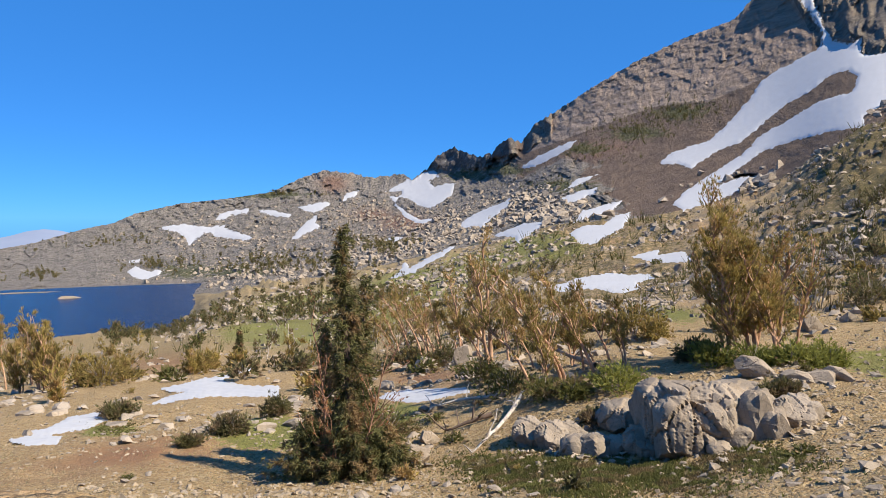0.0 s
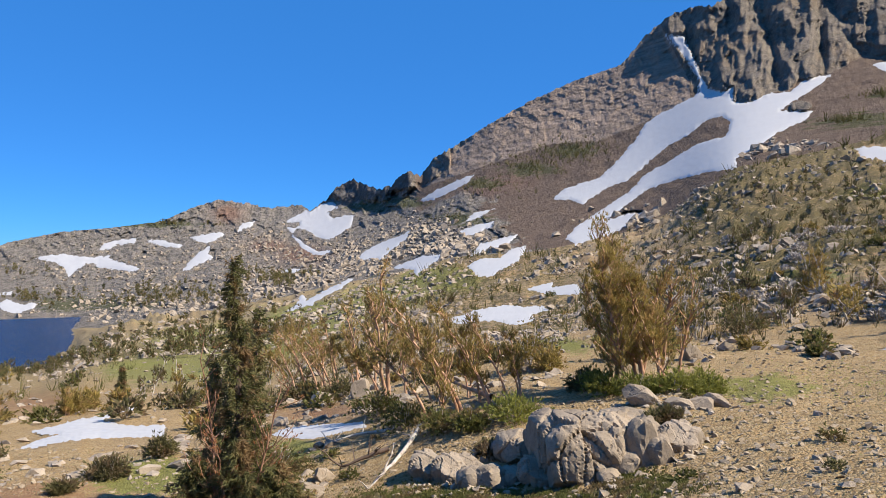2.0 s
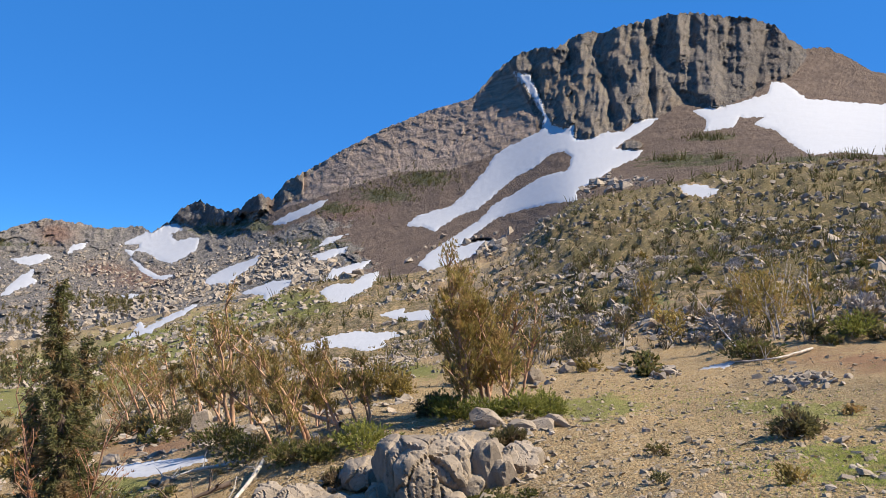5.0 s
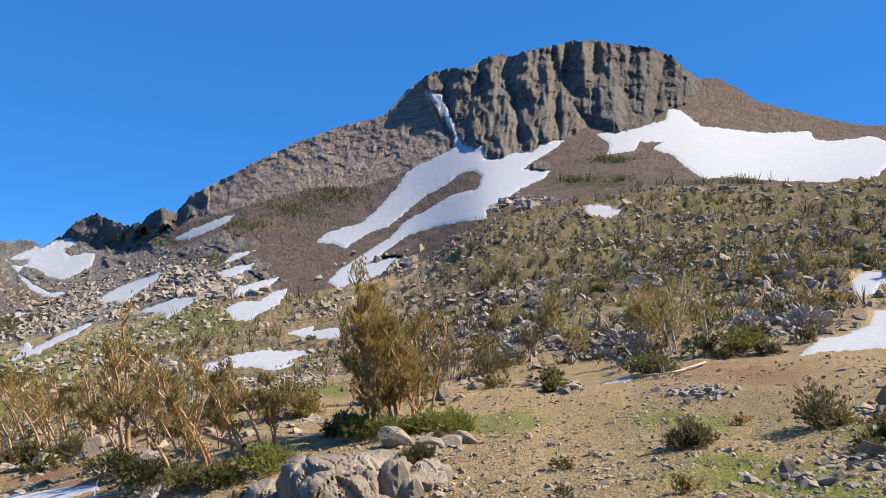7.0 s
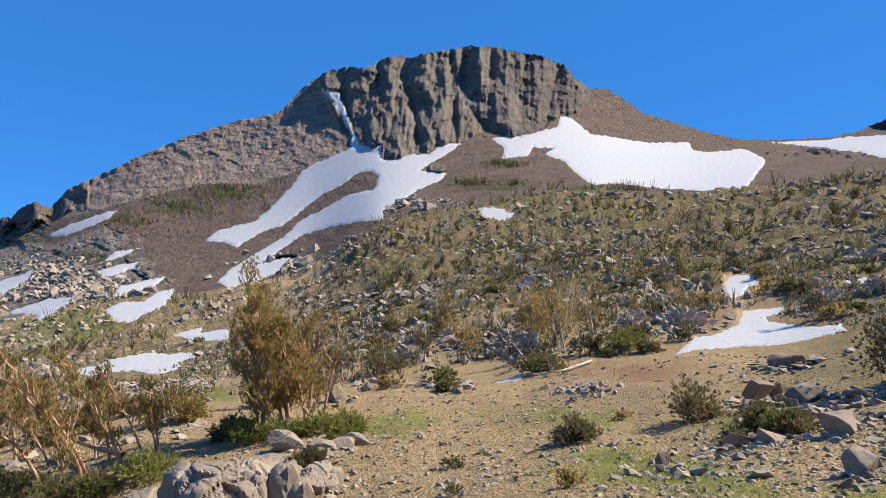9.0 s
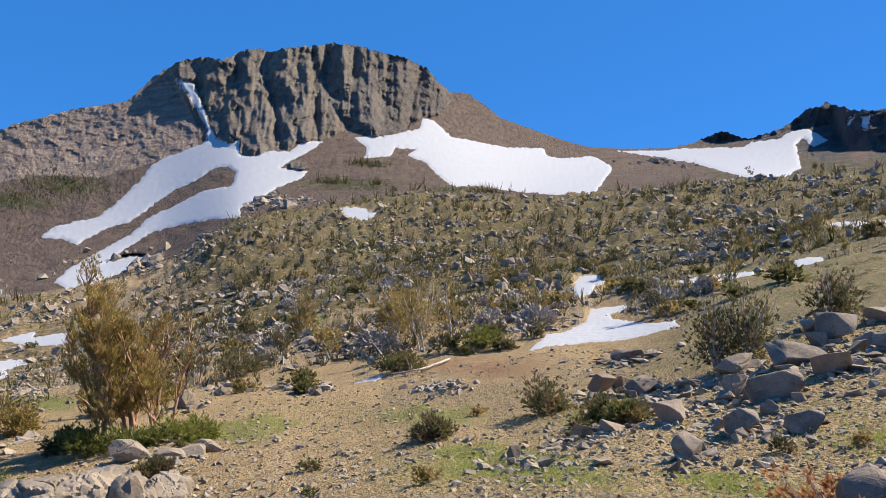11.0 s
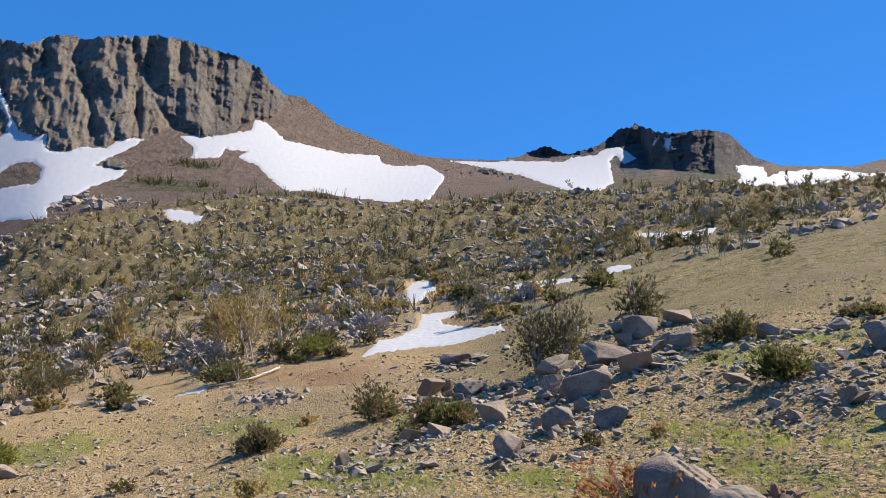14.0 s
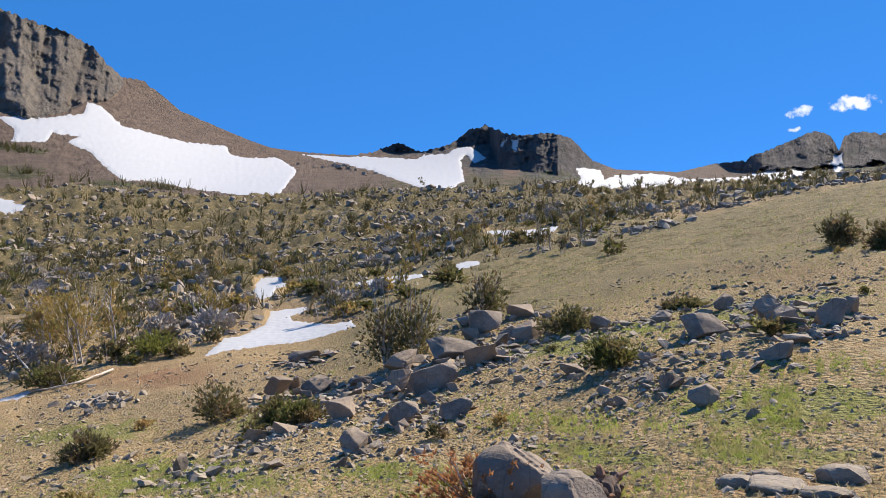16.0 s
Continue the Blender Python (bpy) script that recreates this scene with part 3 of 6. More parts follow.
def snow_above(A, E, r):
    """The same, reaching some way down the near slope below each patch."""
    A, E, r = np.broadcast_arrays(A, E, r)
    depth, near = snow_depth(A, E), r < 200
    depth[near] = np.maximum(depth[near], snow_depth(A[near], E[near] + 0.45) - 0.05)
    return depth


def snow_depth(A, E):
    """Signed distance to the nearest snow edge, roughened."""
    A, E = np.broadcast_arrays(A, E)
    shape, best = A.shape, np.full(A.size, -9.0)
    pts = np.stack([A.ravel(), E.ravel()], 1)
    px, py = pts[:, 0].copy(), pts[:, 1].copy()
    for o in PATCHES:
        lo, hi = o.min(0) - 0.6, o.max(0) + 0.6
        m = np.flatnonzero((px >= lo[0]) & (px <= hi[0]) & (py >= lo[1]) & (py <= hi[1]))
        if len(m):
            best[m] = np.maximum(best[m], to_outline(pts[m], o))
    near = best > -0.7
    p = pts[near]
    best[near] += 0.08 * fbm(p[:, 0] * 2.6, p[:, 1] * 3.4, 5, 0.7, 91)
    return best.reshape(shape)


def blob(A, E, *spots):
    """Soft-edged patches: bearing, rise, half width, half height."""
    total = np.zeros(np.broadcast(A, E).shape)
    for a, e, wa, we in spots:
        total = np.maximum(total, np.exp(-((A - a) / wa) ** 2 - ((E - e) / we) ** 2))
    return total


def plain_rise(A, r):
    """The profile's rise at bearing A (one value each) and distance r, before roughness."""
    A, r = np.broadcast_arrays(np.asarray(A, float), np.asarray(r, float))
    k = np.clip(np.searchsorted(SB, A) - 1, 0, len(SB) - 2)
    u = (A - SB[k]) / (SB[k + 1] - SB[k])
    x = np.clip((np.log(np.maximum(r, 1.2)) - LOGR[0]) / (LOGR[1] - LOGR[0]), 0, len(LOGR) - 1.001)
    j = x.astype(int)
    w = x - j

    def col(i):
        i = np.clip(i, 0, len(SB) - 1)
        return SE[i, j] * (1 - w) + SE[i, j + 1] * w
    p0, p1, p2, p3 = col(k - 1), col(k), col(k + 1), col(k + 2)
    h0 = np.where(k > 0, SB[k] - SB[k - 1], 1)
    h1 = SB[k + 1] - SB[k]
    h2 = np.where(k + 2 < len(SB), SB[np.minimum(k + 2, len(SB) - 1)] - SB[k + 1], 1)
    m1 = 0.5 * h1 * ((p1 - p0) / np.maximum(h0, 1e-6) + (p2 - p1) / h1) * (k > 0)
    m2 = 0.5 * h1 * ((p2 - p1) / h1 + (p3 - p2) / np.maximum(h2, 1e-6)) * (k + 2 < len(SB))
    return p1 * (2 * u**3 - 3 * u**2 + 1) + m1 * (u**3 - 2 * u**2 + u) + p2 * (3 * u**2 - 2 * u**3) + m2 * (u**3 - u**2)


def eased(x, y, width):
    """A line through knots, rounded over some degrees."""
    g = np.arange(-115, 295, 0.25)
    v = np.interp(g, x, y)
    k = np.exp(-0.5 * (np.arange(-40, 41) * 0.25 / width) ** 2)
    return g, np.convolve(np.pad(v, 40, mode="edge"), k / k.sum(), "valid")


FOOT_LINE = eased(SB, SR, 2.0)
CREST_LINE = eased(CREST[:, 0], CREST[:, 1], 2.0)
SKY_LINE = eased(SKY[:, 0], SKY[:, 1], 3.0)


def foot_range(A):
    return np.interp(A, *FOOT_LINE)


def roughness(A, E, r):
    """Height added to the ground, and the measure of rockiness there."""
    x, y = r * np.sin(np.radians(A)), r * np.cos(np.radians(A))
    rocky = np.maximum(smooth(A, 14, 30) * smooth(r, 38, 70), 0.8 * smooth(A, 2, 12) * smooth(r, 60, 120)) * (1 - smooth(A, 84, 92) * (1 - smooth(r, 90, 130)))
    rocky = np.maximum(rocky, 0.7 * smooth(-A, -12, -4) * smooth(r, 250, 400))
    hill = smooth(A, 56, 64) * (1 - smooth(r, 60, 90)) * smooth(r, 24, 34)     # the smooth grassy rise
    rocky = rocky * (1 - 0.9 * hill * smooth(A, 62, 70))
    far = smooth(r, 30, 90)
    h = 0.10 * fbm(x * 0.16, y * 0.16, 3, 0.5, 5) * np.minimum(r / 9, 2.2) + 0.035 * fbm(x * 1.1, y * 1.1, 3, 0.5, 11) * np.minimum(r / 12, 1.6)
    h += rocky * (0.9 * far * fbm(x * 0.055, y * 0.055, 3, 0.5, 21) + 0.30 * ridged(x * 0.11, y * 0.11, 5, 0.6, 31) * np.minimum(r / 110, 2.2))
    h += rocky * np.minimum(r / 100, 2.2) * (0.75 * plates(x * 0.085, y * 0.085, 33, 0.6) + 0.40 * plates(x * 0.24, y * 0.24, 35, 0.8) + 0.2 * plates(x * 0.6, y * 0.6, 37))
    h += 0.012 * r * smooth(r, 330, 460) * fbm(x * 0.03, y * 0.03, 4, 0.55, 41) * smooth(A, -19, -15)
    return h, rocky


def near_land(A, r):
    """Height of the ground, its rise and rockiness."""
    E = plain_rise(A, r)
    calm = 1 - smooth(snow_above(A, E, r), -0.12, 0.1)
    h, rocky = roughness(A, E, r)
    fade = smooth(foot_range(A) - r, 0, 0.04 * foot_range(A) + 1e-6)
    z = EYE + np.maximum(r, 1.2) * np.tan(np.radians(E)) + h * calm * smooth(r, 3, 7) * fade
    return z, E, rocky * calm


def far_land(A, u):
    """Distance and rise of the mountains at bearing A, u from foot to crest."""
    foot, crest = foot_range(A), np.interp(A, *CREST_LINE)
    e0 = plain_rise(A, foot)
    top = np.interp(A, SKY[:, 0], SKY[:, 1])
    jag = np.interp(A, [-40, -12, -8, 8, 20, 24, 46, 50, 58, 66, 82, 84, 92, 94, 104], [0.03, 0.05, 0.14, 0.16, 0.06, 0.14, 0.14, 0.05, 0.02, 0.12, 0.12, 0.03, 0.05, 0.12, 0.10])
    E = e0 + (top - e0) * u + smooth(u, 0.9, 1.0) * jag * fbm(A * 2.7, A * 0 + 3.1, 4, 0.6, 71)
    cliff_foot = np.interp(A, CLIFF[:, 0], CLIFF[:, 1], left=99, right=99) + 0.25 * fbm(A * 1.3, A * 0, 3, 0.5, 77)
    cliff_foot = np.where((A > 8.5) & (A < 18), np.maximum(cliff_foot, top - 0.4), cliff_foot)
    chute = 25.2 + 0.5 * (16.2 - E)    # the snow chute parts the brown slab from the cliffs
    cliff = smooth(E - cliff_foot, -0.15, 0.15) * smooth(A, 6, 7.5) * (1 - smooth(A, 45.5, 47.5))
    cliff = cliff * np.maximum(smooth(A - chute, -0.5, 0.2), 1 - smooth(A, 9.0, 11.0))
    cliff = np.maximum(cliff, blob(A, E, (34.3, 10.35, 0.9, 0.45), (22.9, 2.9, 1.3, 0.3)) > 0.5)
    slab_foot = np.interp(A, SLABFOOT[:, 0], SLABFOOT[:, 1], left=99, right=99)
    slab = smooth(E - slab_foot, -0.4, 0.3) * smooth(A, 6.0, 7.0) * (1 - smooth(A, 27, 28.5))
    left = 1 - smooth(A, 5.0, 6.6)
    right = smooth(A, 60, 64)
    knob = right * smooth(E - np.interp(A, [64, 66.5, 70, 72, 74, 80, 82.5, 84, 91, 93, 95, 104], [12.5, 11.5, 11.3, 10.7, 10.0, 9.4, 9.6, 10.6, 10.4, 9.3, 9.0, 8.8]) + 0.3 * fbm(A * 0.9, E * 0.9, 3, 0.6, 88), -0.15, 0.7)
    horn = left * smooth(A, -1.6, -0.6) * smooth(E - 3.0 - 0.35 * np.abs(A - 1) + 0.4 * fbm(A * 1.1, E * 1.1, 3, 0.6, 89), -0.2, 0.7)
    comb = left * smooth(A, -9, -7) * (1 - smooth(A, -2.2, -1.2)) * smooth(E - top + 1.2, 0, 0.3)
    crag = np.clip(cliff + knob + horn + comb, 0, 1)
    # the crags: steep, so that distance grows slowly with height
    knob_foot = np.interp(A, [64, 66.5, 70, 72, 74.6, 75.4, 80, 82.5, 84, 91, 93, 95, 104], [13, 12, 12.0, 12.5, 12.7, 10.8, 10.0, 10.2, 10.9, 10.7, 9.6, 9.3, 9.1])
    steep = np.interp(A, [30, 40], [0.22, 0.38]) * cliff * np.clip(E - cliff_foot, 0, 9) + np.interp(A, [82, 84.5, 91, 93], [0.88, 0.3, 0.3, 0.88]) * knob * np.clip(E - knob_foot, 0, 9) + 0.55 * horn * np.clip(E - 3.0, 0, 9)
    w = (E - steep - e0) / (np.interp(A, *SKY_LINE) - e0)
    r = foot + (crest - foot) * (1.45 * w - 0.45 * w * w)
    calm = 1 - smooth(snow_depth(A, E), -0.12, 0.1)
    sway = 0.22 * fbm(A * 0.35, E * 0.35, 3, 0.55, 50)
    ribs = ridged(A * 0.20 + E * 0.05 + sway, E * 0.05, 3, 0.5, 51)
    chips = fbm(A * 2.6 - E * 0.5, E * 1.5, 4, 0.65, 57)
    beds = fbm(A * 0.9 + E * 0.9 + sway, E * 2.4 - A * 1.2, 4, 0.65, 61)
    lumps = 0.6 * fbm(A * 0.7 + 0.5 * E, E * 1.3 - 0.5 * A, 5, 0.68, 65) + 0.5 * ridged(A * 0.5 + 0.45 * E + sway, E * 0.9 - 0.3 * A, 4, 0.62, 67)
    grain = fbm(A * 5.0, E * 7.0, 3, 0.6, 69)
    wx, wy = A + 1.2 * fbm(A * 0.5, E * 0.5, 3, 0.55, 58), E + 0.9 * fbm(A * 0.5 + 9, E * 0.5, 3, 0.55, 59)
    lean = wx + 0.25 * wy
    sx, sy = A + 0.25 * (wx - A), E + 0.25 * (wy - E)
    w1, w2, w3 = (0.55 * value_noise(A * 0.22 + 7.3 * k, E * 0.10 + 0.37 * k, 40 + k) for k in range(3))
    facets = 26 * (fold(lean * 0.17 + w1) - 0.5) + 9 * (fold(A * 0.41 - 0.05 * E + w2) - 0.5) + 3.2 * (fold(A * 0.95 + 0.14 * E + 1.5 * w3) - 0.5) + 1.8 * (fold(A * 2.1 - 0.2 * E + 2 * w1) - 0.5) + 3.5 * (fold(E * 0.30 + 0.16 * A + w3) - 0.5)
    facets = facets + 2.4 * plates(sx * 0.8 + 0.2 * sy, sy * 0.4 - 0.2 * sx, 82, 0.8) + 1.2 * plates(sx * 2.6 - 0.5 * sy, sy * 1.3, 83) + 0.7 * plates(sx * 5.5, sy * 3.5, 84)
    scabs = 2.2 * plates(lean * 0.5 + 0.5 * wy, wy * 0.8 - 0.4 * wx, 78) + 0.9 * plates(sx * 1.3 + 0.6 * sy, sy * 1.9 - 0.4 * sx, 79) + 0.6 * plates(sx * 3.6, sy * 4.4, 76) + 0.35 * plates(sx * 8, sy * 8, 75)
    rubbly = 8 * plates(wx * 0.55 + 0.4 * wy, wy * 0.9 - 0.3 * wx, 85) + 4.0 * plates(sx * 1.4 + 0.3 * sy, sy * 2.0, 86) + 2.6 * plates(sx * 3.2, sy * 4.2, 87) + 1.6 * plates(sx * 7.0, sy * 8.5, 74)
    push = crag * (facets * (1 - 0.35 * np.clip(knob + horn, 0, 1)) + 2 * ribs - 1.5 * chips - 2 * fbm(A * 0.5, E * 0.7, 3, 0.6, 55)) + slab * (1 - cliff) * (-1.2 * beds + scabs - 0.8 * chips) + 0.9 * grain + 3.0 * fbm(A * 0.7, E * 1.2, 3, 0.5, 73)
    push += left * (1 - crag) * ((rubbly - 5 * lumps) * smooth(u, 0.0, 0.1) - 1.5 * chips) + right * (1 - crag) * (-2.0 * lumps)
    low = (1 - left) * (1 - smooth(A + 0.9 * (E - 1.5) + 2.2 * fbm(A * 0.5, E * 0.8, 3, 0.6, 44), 10.5, 16.5)) * (1 - smooth(E - 0.55 * (A - 6) - 2.9, -0.6, 0.6))
    push += low * (rubbly - 4 * lumps - 1.5 * chips)
    # gullies between the buttresses: bearing at rise 14, slant, depth
    cut = 0
    for g, slant, deep, wide in ((26.9, -0.55, 7, 0.5), (29.9, -0.12, 20, 0.38), (32.6, -0.2, 12, 0.35), (35.7, -0.08, 20, 0.30), (38.2, 0.1, 10, 0.4), (40.9, 0.12, 16, 0.32), (43.2, 0.05, 12, 0.35), (23.9, -0.3, 10, 0.35), (20.6, -0.35, 8, 0.35), (1.4, -0.25, 16, 0.3), (3.2, 0.2, 14, 0.3), (75.6, 0.2, 16, 0.5), (78.0, 0.1, 12, 0.4), (100.0, 0.1, 20, 0.25)):
        cut = cut + deep * np.exp(-((A - g - slant * (E - 14) - 0.12 * chips) / wide) ** 2)
    r = r + 0.6 * cut * np.maximum(crag, 0.3 * slab) * smooth(u, 0, 0.05)
    r = r + push * calm * smooth(u, 0, 0.05)
    return r, E, dict(cliff=crag, slab=slab * (1 - crag), basalt=np.clip(0.9 * knob + 0.6 * horn + 0.35 * cliff * smooth(A, 36, 44), 0, 1), grey=np.clip(left * (1 - horn * 0.6) + low, 0, 1), u=u, calm=calm, top=top)


def place(A, r, z):
    a = np.radians(A)
    return np.stack([r * np.sin(a), r * np.cos(a), z], -1)


def sheet(name, pts, masks, material, label, flat=False):
    """A grid of points as one mesh, with its masks as attributes."""
    n, m = pts.shape[:2]
    me = bpy.data.meshes.new(name)
    i = np.arange(n * m).reshape(n, m)
    quads = np.stack([i[:-1, :-1], i[1:, :-1], i[1:, 1:], i[:-1, 1:]], -1).reshape(-1, 4)
    me.vertices.add(n * m)
    me.vertices.foreach_set("co", pts.reshape(-1).astype(np.float32))
    me.loops.add(quads.size)
    me.loops.foreach_set("vertex_index", quads.ravel().astype(np.int32))
    me.polygons.add(len(quads))
    me.polygons.foreach_set("loop_start", (np.arange(len(quads)) * 4).astype(np.int32))
    me.polygons.foreach_set("use_smooth", np.full(len(quads), not flat))
    for key, value in masks.items():
        me.attributes.new(key, "FLOAT", "POINT").data.foreach_set("value", np.broadcast_to(value, (n, m)).ravel().astype(np.float32))
    me.materials.append(material)
    me.update(calc_edges=True)
    return tagged(new(name, me), label, kind="structure")


# bearings: fine where the land is seen, coarse behind
COLS = np.concatenate([np.arange(-35, 106, 0.165), np.arange(108, 324.1, 3.0), [325.0]])
ROWV = np.linspace(0, 1, 240)[:, None]
WCOLS = np.where(COLS > 285, COLS - 360, COLS)
A_, F_ = WCOLS[None, :], foot_range(WCOLS)[None, :]
R_ = np.exp(math.log(1.2) + (np.log(F_) - math.log(1.2)) * (0.75 * ROWV + 0.25 * smooth(ROWV, -0.3, 1.0)) / (0.75 + 0.25))
R_[-1] = F_
R_ = np.concatenate([np.full_like(F_, 0.001), np.full_like(F_, 0.6), R_])
Z_, E_, ROCK_ = near_land(np.broadcast_to(A_, R_.shape), R_)
AB = np.broadcast_to(A_, R_.shape)
near_x, near_y = R_ * np.sin(np.radians(AB)), R_ * np.cos(np.radians(AB))
green = blob(AB, E_, (-7.36, -7.11, 6, 1.2), (-1.08, -5.37, 4.0, 1.1), (7.86, -2.43, 3.0, 1.0), (3.42, -3.80, 3.0, 0.9), (-12.63, -8.73, 4, 1.0), (-3.81, -15.03, 2.2, 0.5), (-24.87, -15.09, 1.5, 0.5), (-14.00, -16.29, 3, 1.0), (17.74, -7.46, 2, 0.5),
             (81.13, -3.69, 5, 0.9), (94.97, 0.19, 6, 0.7), (96.49, -6.22, 5, 1.0), (92.83, -9.72, 5, 0.6), (83.90, -10.89, 3, 0.7), (75.96, -3.53, 3, 0.6), (93.42, -6.86, 6, 1.5), (91.93, -10.00, 3, 0.8), (83.88, -2.04, 7, 0.8), (94.30, -1.06, 5, 0.9), (70.30, 4.58, 2.6, 0.5), (58.79, -8.72, 4, 0.6), (52.01, -12.65, 6, 0.9), (67.18, -12.10, 4, 0.7), (80.07, -10.04, 3, 0.5),
             (32.03, -9.51, 4, 0.8), (17.00, -7.32, 2, 0.6), (44.73, -8.70, 4, 0.6), (48.99, -11.53, 4, 1.0), (39.36, 3.93, 3, 0.5), (34.16, -1.87, 3, 0.5), (30.52, -9.83, 3, 1.0))
dry = np.maximum(smooth(AB, 58, 66) * smooth(R_, 20, 30) * (1 - smooth(R_, 75, 110)), 0.22 * smooth(AB, 34, 50) * (1 - smooth(R_, 26, 40)))
dry = np.maximum(dry, 0.5 * (1 - smooth(AB, -4, 6)) * smooth(R_, 60, 120))
rust = blob(AB, E_, (49.43, -5.12, 4, 0.8), (63.18, -0.94, 3, 0.9), (-21.33, -10.61, 3.2, 0.8), (-23.00, -16.86, 7, 0.9), (-1.09, -12.46, 4, 0.7), (93.74, 2.46, 5, 0.5), (33.68, 3.90, 3, 0.6), (93.90, -12.36, 5, 0.9), (55.57, 3.79, 3, 1.0))
scrub = np.maximum(0.70 * ROCK_ * smooth(AB, 18, 30) * smooth(R_, 55, 90), 0.6 * smooth(AB, 60, 68) * smooth(R_, 90, 150))
scrub = np.maximum(scrub, blob(AB, E_, (93.92, 7.78, 9, 0.5), (85.29, 7.24, 4, 0.5), (-26.61, -10.19, 5, 0.6), (-14.75, -7.58, 6, 0.8)) * 0.7)
rock = np.clip(ROCK_ + 0.35 * blob(AB, E_, (45.01, -7.36, 6, 1.2), (74.63, -6.48, 8, 0.8), (-1.09, -11.37, 5, 0.8)) + 0.9 * (1 - smooth(AB, -4, 8)) * smooth(R_, 200, 330) * smooth(AB, -24, -18), 0, 1)
mid_ = smooth(AB, 3, 9) * (1 - smooth(AB, 17, 23)) * smooth(R_, 50, 85)
rock, scrub = np.clip(rock + 0.7 * mid_, 0, 1), np.maximum(scrub, 0.55 * mid_)
green = np.clip(green * (1 + 0.6 * (1 - smooth(AB, 12, 16))), 0, 1.3)
scrub = np.maximum(scrub, 0.44 * smooth(AB, 62, 74) * smooth(R_, 24, 40))
scrub = np.maximum(scrub, 1.1 * blob(AB, E_, (5.27, -18.98, 4.5, 1.1), (11.5, -18.9, 4.5, 1.0), (16.23, -18.74, 4.5, 0.9), (22.30, -17.2, 4.0, 0.7)))

rust = np.maximum(rust, 0.6 * ROCK_ * smooth(fbm(near_x * 0.05, near_y * 0.05, 3, 0.5, 99), 0.0, 0.5))
near_pts = place(AB, R_, Z_)
sheet("ground", near_pts, dict(grass=green, dry=dry, rust=rust, scrub=scrub, rock=rock), SOIL, "dry tan soil with gravel, grass tufts and scrub")


def wrap(A):
    return np.where(A > 285, A - 360, A)


def range_of(name, cols, rows, label):
    U = np.linspace(0, 1, rows)[:, None] * np.ones((1, len(cols)))
    A = np.broadcast_to(wrap(cols)[None, :], U.shape)
    r, E, m = far_land(A, U)
    r[0] = foot_range(A[0])
    z = EYE + r * np.tan(np.radians(E))
    z[0] = EYE + r[0] * np.tan(np.radians(plain_rise(A[0], r[0])))
    grass = blob(A, E, (18.36, 7.87, 2.6, 0.8), (14.89, 6.42, 3.0, 0.7), (11.08, 5.39, 3.0, 0.6), (38.49, 9.10, 5.5, 0.7), (39.78, 10.68, 2.2, 0.3), (46.45, 8.76, 4, 0.35), (2.06, 3.36, 2.5, 0.6), (5.18, 3.79, 2.5, 0.6), (9.59, 2.44, 3, 0.7), (-14.65, 1.75, 6, 0.35), (-19.64, -4.01, 3, 0.7), (-15.97, -4.09, 5, 0.6), (3.41, -2.45, 2, 0.6)) * 0.75
    grass = np.maximum(grass, 0.55 * smooth(A, 62, 68) * (1 - smooth(m["u"], 0.15, 0.5)) * (A < 106))
    rust = blob(A, E, (-3.10, -0.43, 2.2, 0.8), (-5.55, 0.24, 1.6, 0.5), (-8.63, 2.67, 1.2, 0.8), (76.31, 10.64, 0.7, 0.9), (12.77, 5.46, 2.0, 0.5), (11.30, 5.04, 1.5, 0.6))
    return sheet(name, place(A, r, z), dict(cliff=m["cliff"], slab=m["slab"], basalt=m["basalt"], grey=m["grey"] * (1 - 0.8 * rust), grass=grass * m["calm"], rust=rust), MOUNTAIN, label, False)


fine = np.arange(-35, 106.01, 0.07)
range_of("mountain_ridge", fine[fine <= 6.1], 150, "grey rocky ridge with snow patches beyond the lake")
range_of("mountain_peak", fine[(fine >= 5.95) & (fine <= 60.05)], 230, "brown volcanic peak with dark cliffs and talus")
range_of("mountain_saddle", fine[fine >= 59.93], 100, "brown saddle with small dark rocky summits")
range_of("mountain_behind", np.concatenate([fine[-1:], COLS[COLS > 106.5]]), 30, "plain brown slopes closing the valley")

# land beyond the crests, down to the horizon
BACK = np.arange(-75, 285.1, 1.0)
back_r = np.array([0.0, 1.0, 2.0, 3.0, 4.0])[:, None]
crest_r = np.interp(BACK, CREST[:, 0], CREST[:, 1])[None, :] * 1.06
hill = np.interp(BACK, [-75, -40, -34, -31.6, -30.3, -29.2, -27.7, -26, -20, 285], [-1.2, -1.3, -1.45, -1.45, -1.0, -0.78, -0.95, -1.5, -2.0, -2.0])
rr = np.concatenate([crest_r, crest_r * 1.3, np.full_like(crest_r, 3000), np.full_like(crest_r, 4200), np.full_like(crest_r, 4900)])
ee = np.concatenate([np.interp(BACK, SKY[:, 0], SKY[:, 1])[None, :] - 1.6, np.full_like(crest_r, -4.0), np.full_like(crest_r, -2.6), hill[None, :], np.full_like(crest_r, -1.6)])
aa = np.broadcast_to(BACK[None, :], rr.shape)
# the blue haze of distance is put into the hills' base colour
HAZE = Nodes("haze_painted_hills", 1.0, 0.0)
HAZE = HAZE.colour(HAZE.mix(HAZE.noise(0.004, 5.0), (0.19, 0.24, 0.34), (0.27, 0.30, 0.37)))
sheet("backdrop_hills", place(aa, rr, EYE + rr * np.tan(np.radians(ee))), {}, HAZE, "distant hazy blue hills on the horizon")

